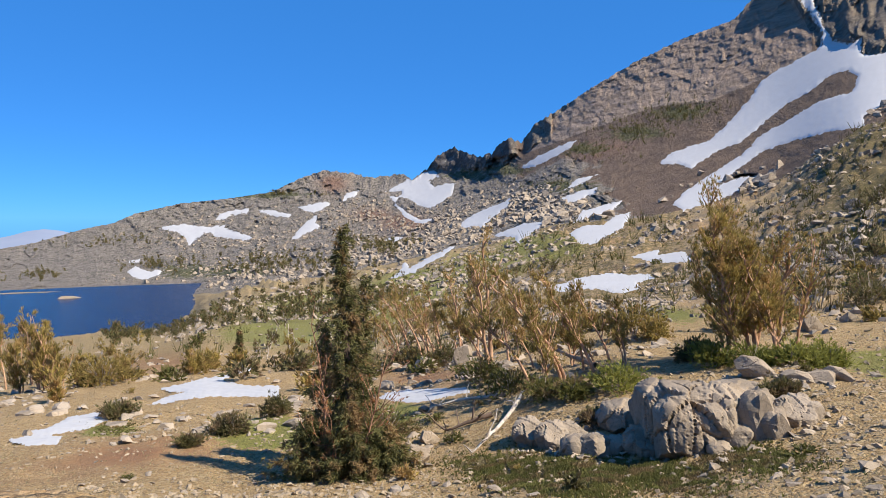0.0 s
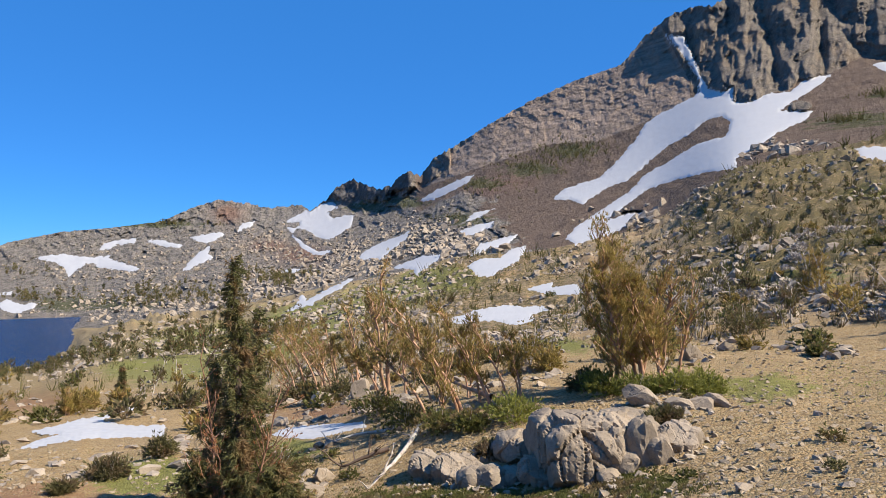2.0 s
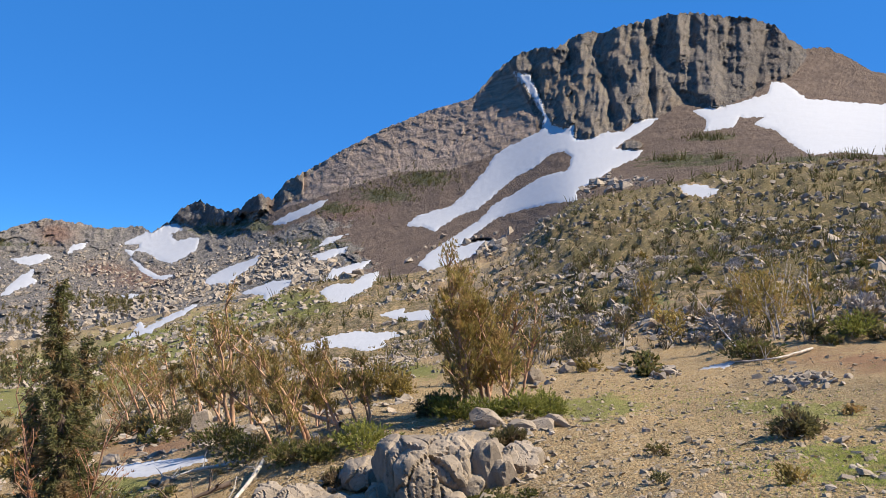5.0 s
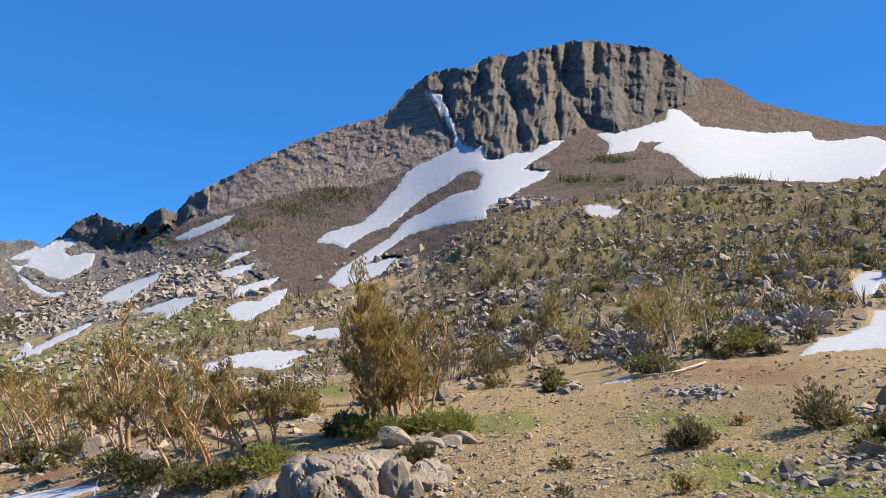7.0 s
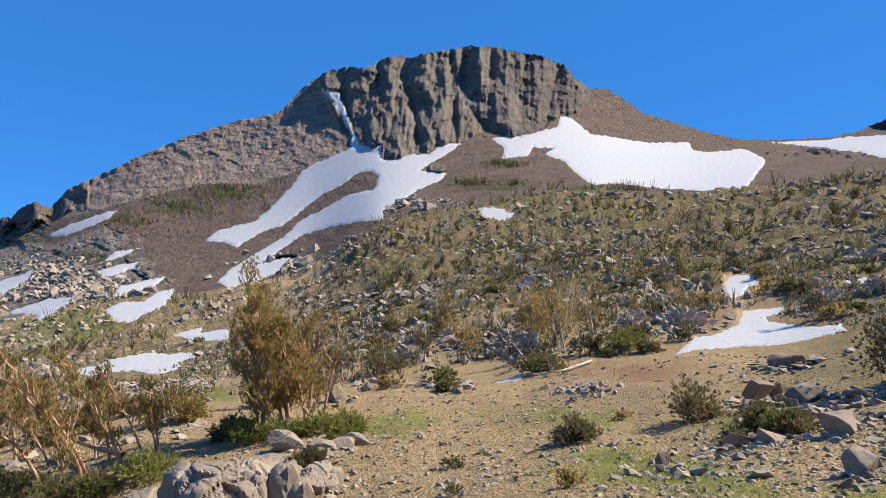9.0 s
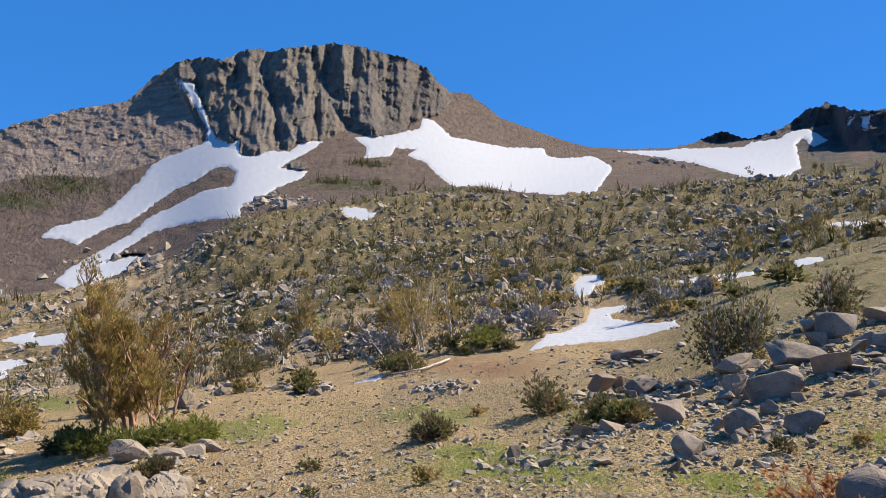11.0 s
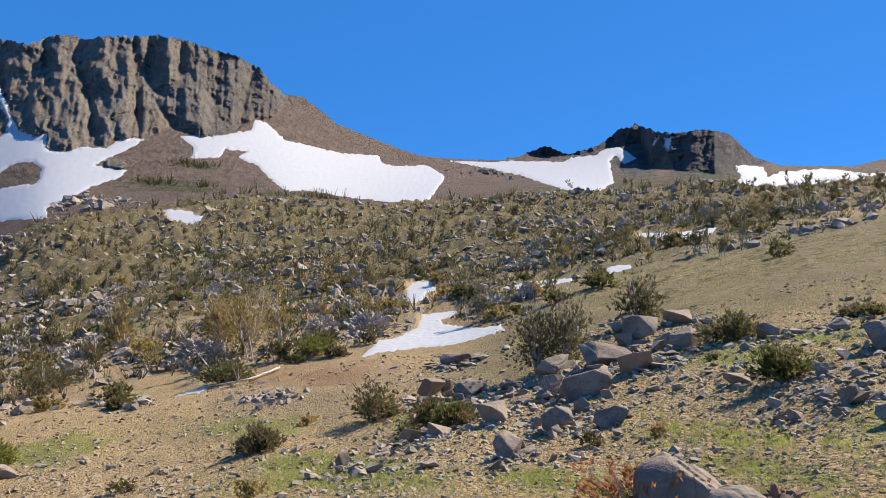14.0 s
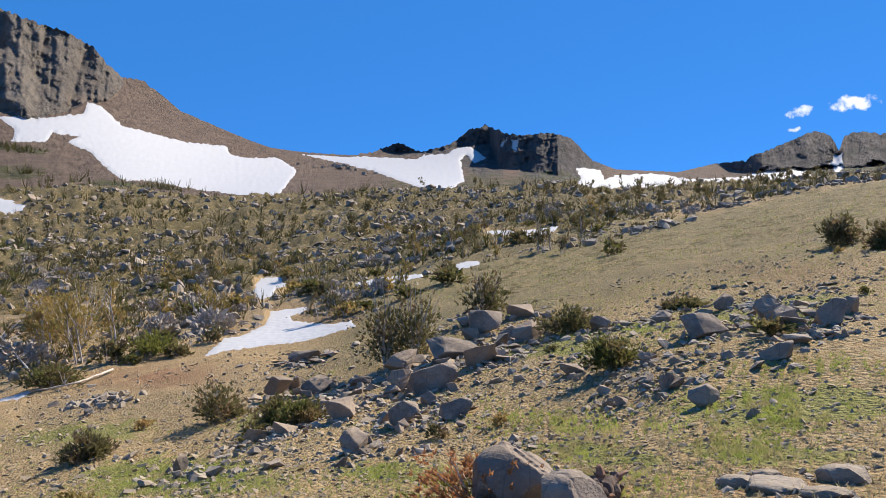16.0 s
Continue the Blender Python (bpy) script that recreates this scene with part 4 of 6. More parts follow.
# ---- lake ----
LAKE = -62.0
wa = np.linspace(-75, -17, 60)[None, :]
wr = np.linspace(400, 735, 30)[:, None]
water = sheet("water", place(np.broadcast_to(wa, (30, 60)), np.broadcast_to(wr, (30, 60)), np.full((30, 60), LAKE)), {}, WATER, "deep blue mountain lake with small ripples")


# ---- snow ----
def reach(A, E):
    """Distance at which the ground or the mountain has rise E along bearing A (arrays of one shape)."""
    out = np.zeros(A.shape)
    ex = np.exp(LOGR)
    for j, a in enumerate(A[0]):
        foot = float(foot_range(a))
        rs = ex[ex < foot]
        prof = np.maximum.accumulate(plain_rise(np.full(len(rs), a), rs)) + 1e-7 * np.arange(len(rs))
        out[:, j] = np.interp(E[:, j], prof, rs, right=foot)
    e0 = plain_rise(A, foot_range(A))
    top = np.interp(A, SKY[:, 0], SKY[:, 1])
    u = np.clip((E - e0) / (top - e0), 0, 1)
    r, _, _ = far_land(A, u)
    return np.where(E > e0, r, out)


for outline in PATCHES:
    lo, hi = outline.min(0) - 0.25, outline.max(0) + 0.25
    na, ne = int(np.clip((hi[0] - lo[0]) / 0.105, 14, 240)), int(np.clip((hi[1] - lo[1]) / 0.08, 12, 240))
    A = np.broadcast_to(np.linspace(lo[0], hi[0], na)[None, :], (ne, na)).copy()
    E = np.broadcast_to(np.linspace(lo[1], hi[1], ne)[:, None], (ne, na)).copy()
    E = np.minimum(E, np.interp(A, SKY[:, 0], SKY[:, 1]) - 0.15)
    r = reach(A, E)
    depth = snow_depth(A, E)
    z = EYE + r * np.tan(np.radians(E)) + r * np.clip(depth * 0.006, -0.002, 0.0009)
    z += np.where(depth > 0, 0.00012 * r * fbm(A * 3, E * 4, 3, 0.5, 95), 0)
    ob = sheet("snow_patch", place(A, r, z), {}, SNOW, "old white snow patch with dirty sun-cupped surface")
    bm = bmesh.new()
    bm.from_mesh(ob.data)
    keep = (depth > -0.12).ravel()
    bm.verts.ensure_lookup_table()
    bmesh.ops.delete(bm, geom=[v for v in bm.verts if not keep[v.index]], context="VERTS")
    bm.to_mesh(ob.data)
    bm.free()


# ---- tools for things ----
def heights(A, r):
    return near_land(np.atleast_1d(np.asarray(A, float)), np.atleast_1d(np.asarray(r, float)))[0]


def spot(bearing, rise):
    """The place on the ground that lies in that bearing at that rise, and its distance."""
    ex = np.exp(LOGR)
    rs = ex[ex < float(foot_range(bearing))]
    prof = np.maximum.accumulate(plain_rise(np.full(len(rs), bearing), rs)) + 1e-7 * np.arange(len(rs))
    r = float(np.interp(rise, prof, rs))
    a = radians(bearing)
    return Vector((r * math.sin(a), r * math.cos(a), float(heights(bearing, r)[0]))), r


class Build:
    """Collects triangles and tubes into one mesh."""

    def __init__(self):
        self.v, self.f, self.n = [], [], 0

    def add(self, v, f):
        self.v.append(np.asarray(v, float).reshape(-1, 3))
        self.f.extend((np.asarray(f) + self.n).tolist())
        self.n += len(self.v[-1])

    def tube(self, pts, radii, sides=6):
        pts = np.asarray(pts, float)
        d = np.gradient(pts, axis=0)
        d /= np.linalg.norm(d, axis=1)[:, None] + 1e-9
        side = np.cross(d, (0.31, 0.17, 0.93) if abs(d[0, 2]) < 0.9 else (1, 0.2, 0))
        side /= np.linalg.norm(side, axis=1)[:, None] + 1e-9
        up = np.cross(side, d)
        ang = np.linspace(0, 2 * np.pi, sides, endpoint=False)
        ring = pts[:, None] + np.asarray(radii, float)[:, None, None] * (np.cos(ang)[None, :, None] * side[:, None] + np.sin(ang)[None, :, None] * up[:, None])
        f = [[i * sides + j, i * sides + (j + 1) % sides, (i + 1) * sides + (j + 1) % sides, (i + 1) * sides + j] for i in range(len(pts) - 1) for j in range(sides)]
        f.append(list(range((len(pts) - 1) * sides, len(pts) * sides)))
        base = self.n
        self.v.append(ring.reshape(-1, 3))
        self.f.extend([[k + base for k in q] for q in f])
        self.n += len(pts) * sides

    def tufts(self, rng, pos, way, length, width, blades=5, spread=0.8):
        """Sprays of narrow leaves at pos, pointing about way."""
        pos, way = np.asarray(pos, float), np.asarray(way, float)
        n = len(pos)
        d = way[:, None] + rng.normal(0, spread, (n, blades, 3))
        d /= np.linalg.norm(d, axis=2)[..., None] + 1e-9
        s = np.cross(d, rng.normal(0, 1, (n, blades, 3)))
        s /= np.linalg.norm(s, axis=2)[..., None] + 1e-9
        ln = length * rng.uniform(0.6, 1.3, (n, blades, 1))
        p = pos[:, None] + rng.normal(0, 0.15 * length, (n, blades, 3))
        tri = np.stack([p - s * width * 0.5, p + s * width * 0.5, p + d * ln], 2).reshape(-1, 3)
        self.add(tri, np.arange(len(tri)).reshape(-1, 3))

    def mesh(self, name, material, flat=True):
        me = bpy.data.meshes.new(name)
        me.from_pydata(np.concatenate(self.v).tolist(), [], self.f)
        if not flat:
            me.polygons.foreach_set("use_smooth", np.ones(len(me.polygons), bool))
        me.materials.append(material)
        return me


def empty(name, label, category, group=""):
    ob = new(name)
    ob.empty_display_size = 0.2
    return tagged(ob, label, category, group)


def part(name, build, material, parent, label="", flat=True):
    ob = new(name, build.mesh(name, material, flat))
    ob.parent = parent
    return tagged(ob, label)


def bend(p0, way, length, n, rng, rise=0.0, wiggle=0.06):
    """A crooked line from p0, turning upwards by rise."""
    pts, d = [np.asarray(p0, float)], np.asarray(way, float) / (np.linalg.norm(way) + 1e-9)
    for _ in range(n):
        d = d + np.array([0, 0, rise / n]) + rng.normal(0, wiggle, 3)
        d /= np.linalg.norm(d)
        pts.append(pts[-1] + d * length / n)
    return np.array(pts)


def pine(name, seed, tall, lean, stems=3, spread=0.35, limbs=11, leaf=PINE_LEAF, bark=BARK, thick=0.035, tuft=0.16, dense=10, bare=0.35, fan=0.0, label="", category="tree", group=""):
    """A wind-shaped pine of several crooked stems: lean is the top's offset as a share of its height."""
    rng = np.random.default_rng(seed)
    tree = empty(name, label, category, group)
    crown, lean = Build(), np.array([lean[0], lean[1], 0.0])
    for s in range(stems):
        h = tall * (1 if s == 0 else rng.uniform(0.6, 0.95))
        off = rng.normal(0, spread * tall * 0.35, 3) * (s > 0)
        out = off / (np.linalg.norm(off[:2]) + 1e-6) * fan * rng.uniform(0.4, 1.2)
        off[2] = -0.12
        ln = lean + (rng.normal(0, 0.14, 3) + out) * np.array([1, 1, 0])
        t = np.linspace(0, 1, 9)
        pts = off + np.outer(t, (0, 0, h)) + np.outer(t ** 1.4, ln * h) + np.cumsum(rng.normal(0, 0.026 * h, (9, 3)), 0) * t[:, None]
        rad = thick * h * 0.5 * (1.06 - t) ** 0.8 + 0.006
        stem = Build()
        stem.tube(pts, rad, 7 if tall > 1.05 else 4)
        for _ in range(limbs):
            u = rng.uniform(bare, 1.0)
            p = np.array([np.interp(u, t, pts[:, k]) for k in range(3)])
            a = rng.uniform(0, 2 * np.pi)
            way = np.array([math.cos(a), math.sin(a), rng.uniform(0.4, 1.5)]) + 1.2 * lean
            size = h * rng.uniform(0.14, 0.34) * (1.15 - 0.6 * u)
            limb = bend(p, way, size, 4, rng, 0.7, 0.14)
            stem.tube(limb, np.linspace(0.36, 0.10, 5) * thick * h * 0.6 + 0.006, 3)
            k = max(2, int(dense * rng.uniform(0.3, 1.6)))
            w = rng.uniform(0.3, 1.08, k)
            q = np.stack([np.interp(w, np.linspace(0, 1, 5), limb[:, i]) for i in range(3)], 1) + rng.normal(0, 0.10 * size + 0.03, (k, 3))
            crown.tufts(rng, q, np.tile((limb[-1] - limb[0]) / size + (0, 0, 0.5), (k, 1)), tuft, tuft * 0.22, 6, 0.5)
        part("trunk", stem, bark, tree, flat=False)
    part("crown", crown, leaf, tree)
    return tree


def fir(name, seed, tall, width, label, start=0.03, branches=330, dense=26, tuft=0.17, group=""):
    """A narrow fir: whorls of drooping boughs with hanging needle sprays."""
    rng = np.random.default_rng(seed)
    tree = empty(name, label, "tree", group)
    stem, crown = Build(), Build()
    t = np.linspace(0, 1, 10)
    line = np.outer(t, (0, 0, tall)) + np.cumsum(rng.normal(0, 0.01 * tall, (10, 3)), 0) * (1, 1, 0)
    line[0, 2] = -0.2
    stem.tube(line, 0.022 * tall * (1.04 - t) + 0.008, 8)
    for k in range(branches):
        u = start + (1 - start) * (k / branches) ** 1.15
        p = np.array([np.interp(u, t, line[:, i]) for i in range(3)])
        a = k * 2.4 + rng.normal(0, 0.4)
        size = width * ((1 - u) ** 1.25) * rng.uniform(0.35, 1.25) * (0.75 + 0.5 * math.sin(9 * u + seed) ** 2) + 0.10
        limb = bend(p, (math.cos(a), math.sin(a), rng.uniform(-0.45, 0.1)), size, 4, rng, 0.25, 0.08)
        stem.tube(limb, np.linspace(0.012, 0.003, 5) * tall * 0.12 + 0.004, 3)
        n = int(dense * size / width * rng.uniform(0.5, 1.4)) + 4
        w = rng.uniform(0.15, 1.0, n)
        q = np.stack([np.interp(w, np.linspace(0, 1, 5), limb[:, i]) for i in range(3)], 1) + rng.normal(0, 0.07, (n, 3))
        crown.tufts(rng, q, np.tile(np.array([math.cos(a), math.sin(a), -0.35]) * 0.8, (n, 1)), tuft, tuft * 0.24, 8, 0.6)
    part("trunk", stem, DARK_BARK, tree, flat=False)
    part("crown", crown, FIR_LEAF, tree)
    return tree


def shrub(name, seed, wide, tall, leaf, clumps=14, dense=24, tuft=0.12, sticks=10, blades=5, wood=GREY_WOOD, broad=0.36, label="", group=""):
    """A low bush: a fan of stems and a broken, clumpy crown."""
    rng = np.random.default_rng(seed)
    bush = empty(name, label, "shrub", group)
    stems, crown = Build(), Build()
    for _ in range(max(3, sticks)):
        a, u = rng.uniform(0, 2 * np.pi), rng.uniform(0.1, 0.9)
        limb = bend((0, 0, -0.06), (u * math.cos(a) * wide, u * math.sin(a) * wide, tall * 1.6), tall * rng.uniform(0.7, 1.12), 3, rng, 0.3, 0.12)
        stems.tube(limb, np.linspace(1, 0.25, 4) * (0.008 * tall + 0.008), 3)
    c = rng.normal(0, 1, (clumps, 3))
    c /= np.linalg.norm(c, axis=1)[:, None]
    c *= rng.uniform(0.35, 1.0, (clumps, 1))
    c = np.stack([c[:, 0] * wide * 0.42, c[:, 1] * wide * 0.42, np.abs(c[:, 2]) * tall * 0.75 + 0.12 * tall], 1)
    for p in c:
        n = int(dense * rng.uniform(0.5, 1.4))
        q = p + rng.normal(0, 1, (n, 3)) * (0.13 * wide, 0.13 * wide, 0.13 * tall)
        q[:, 2] = np.abs(q[:, 2])
        way = (q - (0, 0, tall * 0.2))
        way /= np.linalg.norm(way, axis=1)[:, None] + 1e-6
        crown.tufts(rng, q, way + (0, 0, 0.5), tuft, tuft * broad, blades, 0.6)
    part("stem", stems, wood, bush)
    part("crown", crown, leaf, bush)
    return bush


def rock_mesh(seed, fine=0, material=RUBBLE, points=15, soft=0.05):
    """An angular block within a unit cube: a ball cut by planes, its faces roughened and cracked."""
    rng = np.random.default_rng(seed)
    bm = bmesh.new()
    if fine:
        bmesh.ops.create_icosphere(bm, subdivisions=fine, radius=1)
        n = rng.normal(0, 1, (points, 3))
        n = np.concatenate([n / np.linalg.norm(n, axis=1)[:, None], [(0, 0, -1), (0.15, 0.1, 0.97)]])
        h = np.concatenate([rng.uniform(0.58, 0.92, points), [0.6, 0.72]])
        for v in bm.verts:
            d = np.array(v.co)
            reach_ = (h / np.maximum(n @ d, 0.05)).min()
            co = Vector(d * min(reach_, 1.45))
            rough = 0.030 * noise.fractal(co * 2.2 + Vector((seed, 0, 0)), 0.9, 2.1, 5) + 0.012 * noise.noise(co * 14)
            crack = abs(noise.noise(co * 1.5 + Vector((0, seed * 1.7, 5))))
            v.co = co * (1 + rough - (0.07 * (1 - crack / 0.05) if crack < 0.05 else 0))
        lo = [min(v.co[k] for v in bm.verts) for k in range(3)]
        hi = [max(v.co[k] for v in bm.verts) for k in range(3)]
        for v in bm.verts:
            v.co = Vector([(v.co[k] - lo[k]) / (hi[k] - lo[k]) - 0.5 for k in range(3)])
    else:
        p = rng.normal(0, 1, (points, 3))
        p /= (np.abs(p) ** 3.2).sum(1)[:, None] ** (1 / 3.2)
        for q in p * rng.uniform(0.85, 1.0, (points, 1)):
            bm.verts.new(q * 0.5)
        hull = bmesh.ops.convex_hull(bm, input=bm.verts)
        bmesh.ops.delete(bm, geom=list({g for g in hull["geom_interior"] + hull["geom_unused"] if isinstance(g, bmesh.types.BMVert)}), context="VERTS")
        bmesh.ops.dissolve_limit(bm, angle_limit=radians(14), verts=bm.verts, edges=bm.edges)
    me = bpy.data.meshes.new("rock")
    bm.to_mesh(me)
    bm.free()
    me.materials.append(material)
    return me


def block_mesh(seed, material, points=11, edge=0.022, rounds=2):
    """An angular block within a unit cube: a hull with worn edges and rough faces."""
    rng = np.random.default_rng(seed)
    bm = bmesh.new()
    p = rng.normal(0, 1, (points, 3))
    p /= (np.abs(p) ** 9).sum(1)[:, None] ** (1 / 9)
    for q in p * rng.uniform(0.8, 1.0, (points, 1)):
        bm.verts.new(q * 0.5)
    hull = bmesh.ops.convex_hull(bm, input=bm.verts)
    bmesh.ops.delete(bm, geom=list({g for g in hull["geom_interior"] + hull["geom_unused"] if isinstance(g, bmesh.types.BMVert)}), context="VERTS")
    bmesh.ops.dissolve_limit(bm, angle_limit=radians(16), verts=bm.verts, edges=bm.edges)
    bmesh.ops.bevel(bm, geom=list(bm.edges), offset=edge, segments=1, affect="EDGES")
    bmesh.ops.triangulate(bm, faces=bm.faces)
    for _ in range(rounds):
        bmesh.ops.subdivide_edges(bm, edges=[e for e in bm.edges if e.calc_length() > 0.12], cuts=1)
        bmesh.ops.triangulate(bm, faces=bm.faces)
    for v in bm.verts:
        co = v.co.copy()
        crack = abs(noise.noise(co * 2.4 + Vector((0, seed * 1.7, 5))))
        v.co = co * (1 + 0.07 * noise.fractal(co * 3 + Vector((seed, 0, 0)), 0.9, 2.1, 4) - (0.06 if crack < 0.04 else 0))
    lo = [min(v.co[k] for v in bm.verts) for k in range(3)]
    hi = [max(v.co[k] for v in bm.verts) for k in range(3)]
    for v in bm.verts:
        v.co = Vector([(v.co[k] - lo[k]) / (hi[k] - lo[k]) - 0.5 for k in range(3)])
    me = bpy.data.meshes.new("rock")
    bm.to_mesh(me)
    bm.free()
    me.materials.append(material)
    return me


BIG = {GRANITE: [rock_mesh(100 + k, 5, GRANITE, 13) for k in range(6)], BASALT: [block_mesh(120 + k, BASALT) for k in range(10)]}
CHIPS = [block_mesh(150 + k, BASALT, 10, 0.03, 1) for k in range(8)]


def mound_mesh(seed, material=GRANITE, fine=5, count=22, relief=1.0):
    """A weathered hump of bedrock within a unit cube, split by steep joints into slanted, shifted blocks."""
    rng = np.random.default_rng(900 + seed)
    bm = bmesh.new()
    bmesh.ops.create_icosphere(bm, subdivisions=fine, radius=1)
    d = np.array([v.co for v in bm.verts])
    co = d / ((np.abs(d[:, :2]) ** 3.2).sum(1) + np.abs(d[:, 2]) ** 2.2)[:, None] ** (1 / 2.8)
    n = rng.normal(0, 1, (11, 3)) * (1, 1, 0.9)
    n /= np.linalg.norm(n, axis=1)[:, None]
    co = co * np.minimum(1, (rng.uniform(0.74, 1.0, 11) / np.maximum(co @ n.T, 0.05)).min(1))[:, None]
    size = np.ones(len(d))
    warp = np.array([noise.noise_vector(Vector(p) * 2.3 + Vector((seed, 0, 0))) for p in co])
    for n, step_, slant, deep, wide in ((count, 0.08, 0.35, 0.10, 0.014), (4 * count, 0.022, 0.3, 0.03, 0.009), (24 * count, 0.006, 0.3, 0.006, 0.006)):
        at = rng.normal(0, 1, (n, 3))
        at /= np.linalg.norm(at, axis=1)[:, None]
        squash = np.array([1.0, 1.0, 0.38])
        gap = np.linalg.norm((co + 0.05 * warp)[:, None] * squash - at[None] * squash, axis=2)
        two = np.argpartition(gap, 1, axis=1)[:, :2]
        first = np.take_along_axis(gap, two, 1)
        k = np.where(first[:, 0] < first[:, 1], two[:, 0], two[:, 1])
        lift, tip = rng.uniform(-1, 1, n), rng.normal(0, 1, (n, 3))
        size += relief * (step_ * lift[k] + slant * step_ * 2.5 * ((co - at[k]) * tip[k]).sum(1) - deep * np.exp(-np.abs(first[:, 0] - first[:, 1]) / wide) * (lift[k] > -0.6))
    size += np.array([0.012 * noise.fractal(Vector(p) * 6, 0.9, 2.1, 3) for p in co])
    co = co * np.clip(size, 0.6, 1.3)[:, None]
    lo, hi = co.min(0), co.max(0)
    for v, p in zip(bm.verts, (co - lo) / (hi - lo) - 0.5):
        v.co = p
    me = bpy.data.meshes.new("rock")
    bm.to_mesh(me)
    bm.free()
    me.materials.append(material)
    return me


MOUNDS = [mound_mesh(k) for k in range(1, 4)]
SMALL_MOUNDS = [mound_mesh(k, GRANITE, 4, 12, 0.8) for k in range(11, 14)]
SMALL = [rock_mesh(200 + k, 0, RUBBLE, 10) for k in range(10)]


def arrays(me):
    """Corners and triangles of a mesh."""
    me.calc_loop_triangles()
    v, t = np.zeros(len(me.vertices) * 3), np.zeros(len(me.loop_triangles) * 3, np.int32)
    me.vertices.foreach_get("co", v)
    me.loop_triangles.foreach_get("vertices", t)
    return v.reshape(-1, 3), t.reshape(-1, 3)


def strew(name, models, P, sizes, rng, material, label, tilt=0.5, aspect=(0.7, 1.3, 0.35, 0.75), lift=0.08):
    """Many small things of one kind as one mesh: models (corners, triangles) turned, scaled and set at P."""
    vs, ts, n = [], [], 0
    for p, s in zip(P, sizes):
        v, t = models[rng.integers(len(models))]
        v = v * (s * rng.uniform(aspect[0], aspect[1]), s * rng.uniform(aspect[0], aspect[1]), s * rng.uniform(aspect[2], aspect[3]))
        m = np.array(Euler((rng.normal(0, tilt * 0.5), rng.normal(0, tilt * 0.5), rng.uniform(0, 6.28))).to_matrix())
        vs.append(v @ m.T + p + (0, 0, lift * s))
        ts.append(t + n)
        n += len(v)
    v, t = np.concatenate(vs), np.concatenate(ts)
    me = bpy.data.meshes.new(name)
    me.vertices.add(len(v))
    me.vertices.foreach_set("co", v.ravel().astype(np.float32))
    me.loops.add(t.size)
    me.loops.foreach_set("vertex_index", t.ravel().astype(np.int32))
    me.polygons.add(len(t))
    me.polygons.foreach_set("loop_start", (np.arange(len(t)) * 3).astype(np.int32))
    me.polygons.foreach_set("use_smooth", np.zeros(len(t), bool))
    me.materials.append(material)
    me.update(calc_edges=True)
    return tagged(new(name, me), label, name.replace("_", " "), kind="stuff")


def rock(name, bearing, rise, wide, high, kind=BASALT, label="angular grey boulder resting on dry soil", deep=0.8, turn=None, group="boulders", sink=0.12, shape=None, tip=0.1):
    """A boulder: bearing and rise of its foot; width and height as angles seen from the eye."""
    p, r = spot(bearing, rise)
    w, h = r * radians(wide), r * radians(high)
    ob = new(name, shape or random.choice(BIG[kind]))
    ang = turn if turn is not None else random.uniform(-0.5, 0.5) - radians(bearing)
    ob.matrix_world = Matrix.LocRotScale(p + Vector((0, 0, h * (0.5 - sink))), Euler((random.uniform(-tip, tip), random.uniform(-tip, tip), ang)), (w, w * deep, h * (1 + sink)))
    return tagged(ob, label, "boulder", group)


def stand(tree, bearing, rise, turn=None, scale=1.0):
    p, r = spot(bearing, rise)
    tree.matrix_world = Matrix.LocRotScale(p, Euler((0, 0, random.uniform(0, 6.28) if turn is None else turn)), (scale, scale, scale))
    return tree


# ---- the near trees ----
def metres(bearing, rise, angle):
    return spot(bearing, rise)[1] * radians(angle)


def wind(bearing, k):
    """A lean across the view to the left."""
    return (-math.cos(radians(bearing)) * k, math.sin(radians(bearing)) * k)


for i, (b, e, tall, wide, n) in enumerate([(-7.25, -19.40, 19.4, 3.6, 190), (-6.44, -18.53, 13.4, 2.0, 80), (-9.30, -18.49, 11.2, 2.8, 90), (-7.07, -18.92, 15.0, 1.9, 80), (-10.28, -19.66, 5.0, 3.4, 90), (-4.55, -19.65, 3.4, 3.4, 80), (-7.4, -19.9, 6.0, 4.2, 90)]):
    stand(fir("fir_tree", 10 + i, metres(b, e, tall), metres(b, e, wide), "tall dark green fir with brown dead lower boughs", 0.02, n, 20), b, e, 0)
for i, (b, e, tall, k) in enumerate([(-9.04, -19.73, 13.4, 0.10), (-6.45, -19.68, 12.6, -0.10), (-8.33, -19.89, 8.0, 0.2)]):
    stand(pine("dead_tree", 25 + i, metres(b, e, tall), wind(b, k), 1, 0.2, 18, RUST_LEAF, RED_BARK, 0.012, 0.1, 3, 0.1, label="bare reddish dead conifer with short twigs", category="tree", group="dead conifers"), b, e, 0)
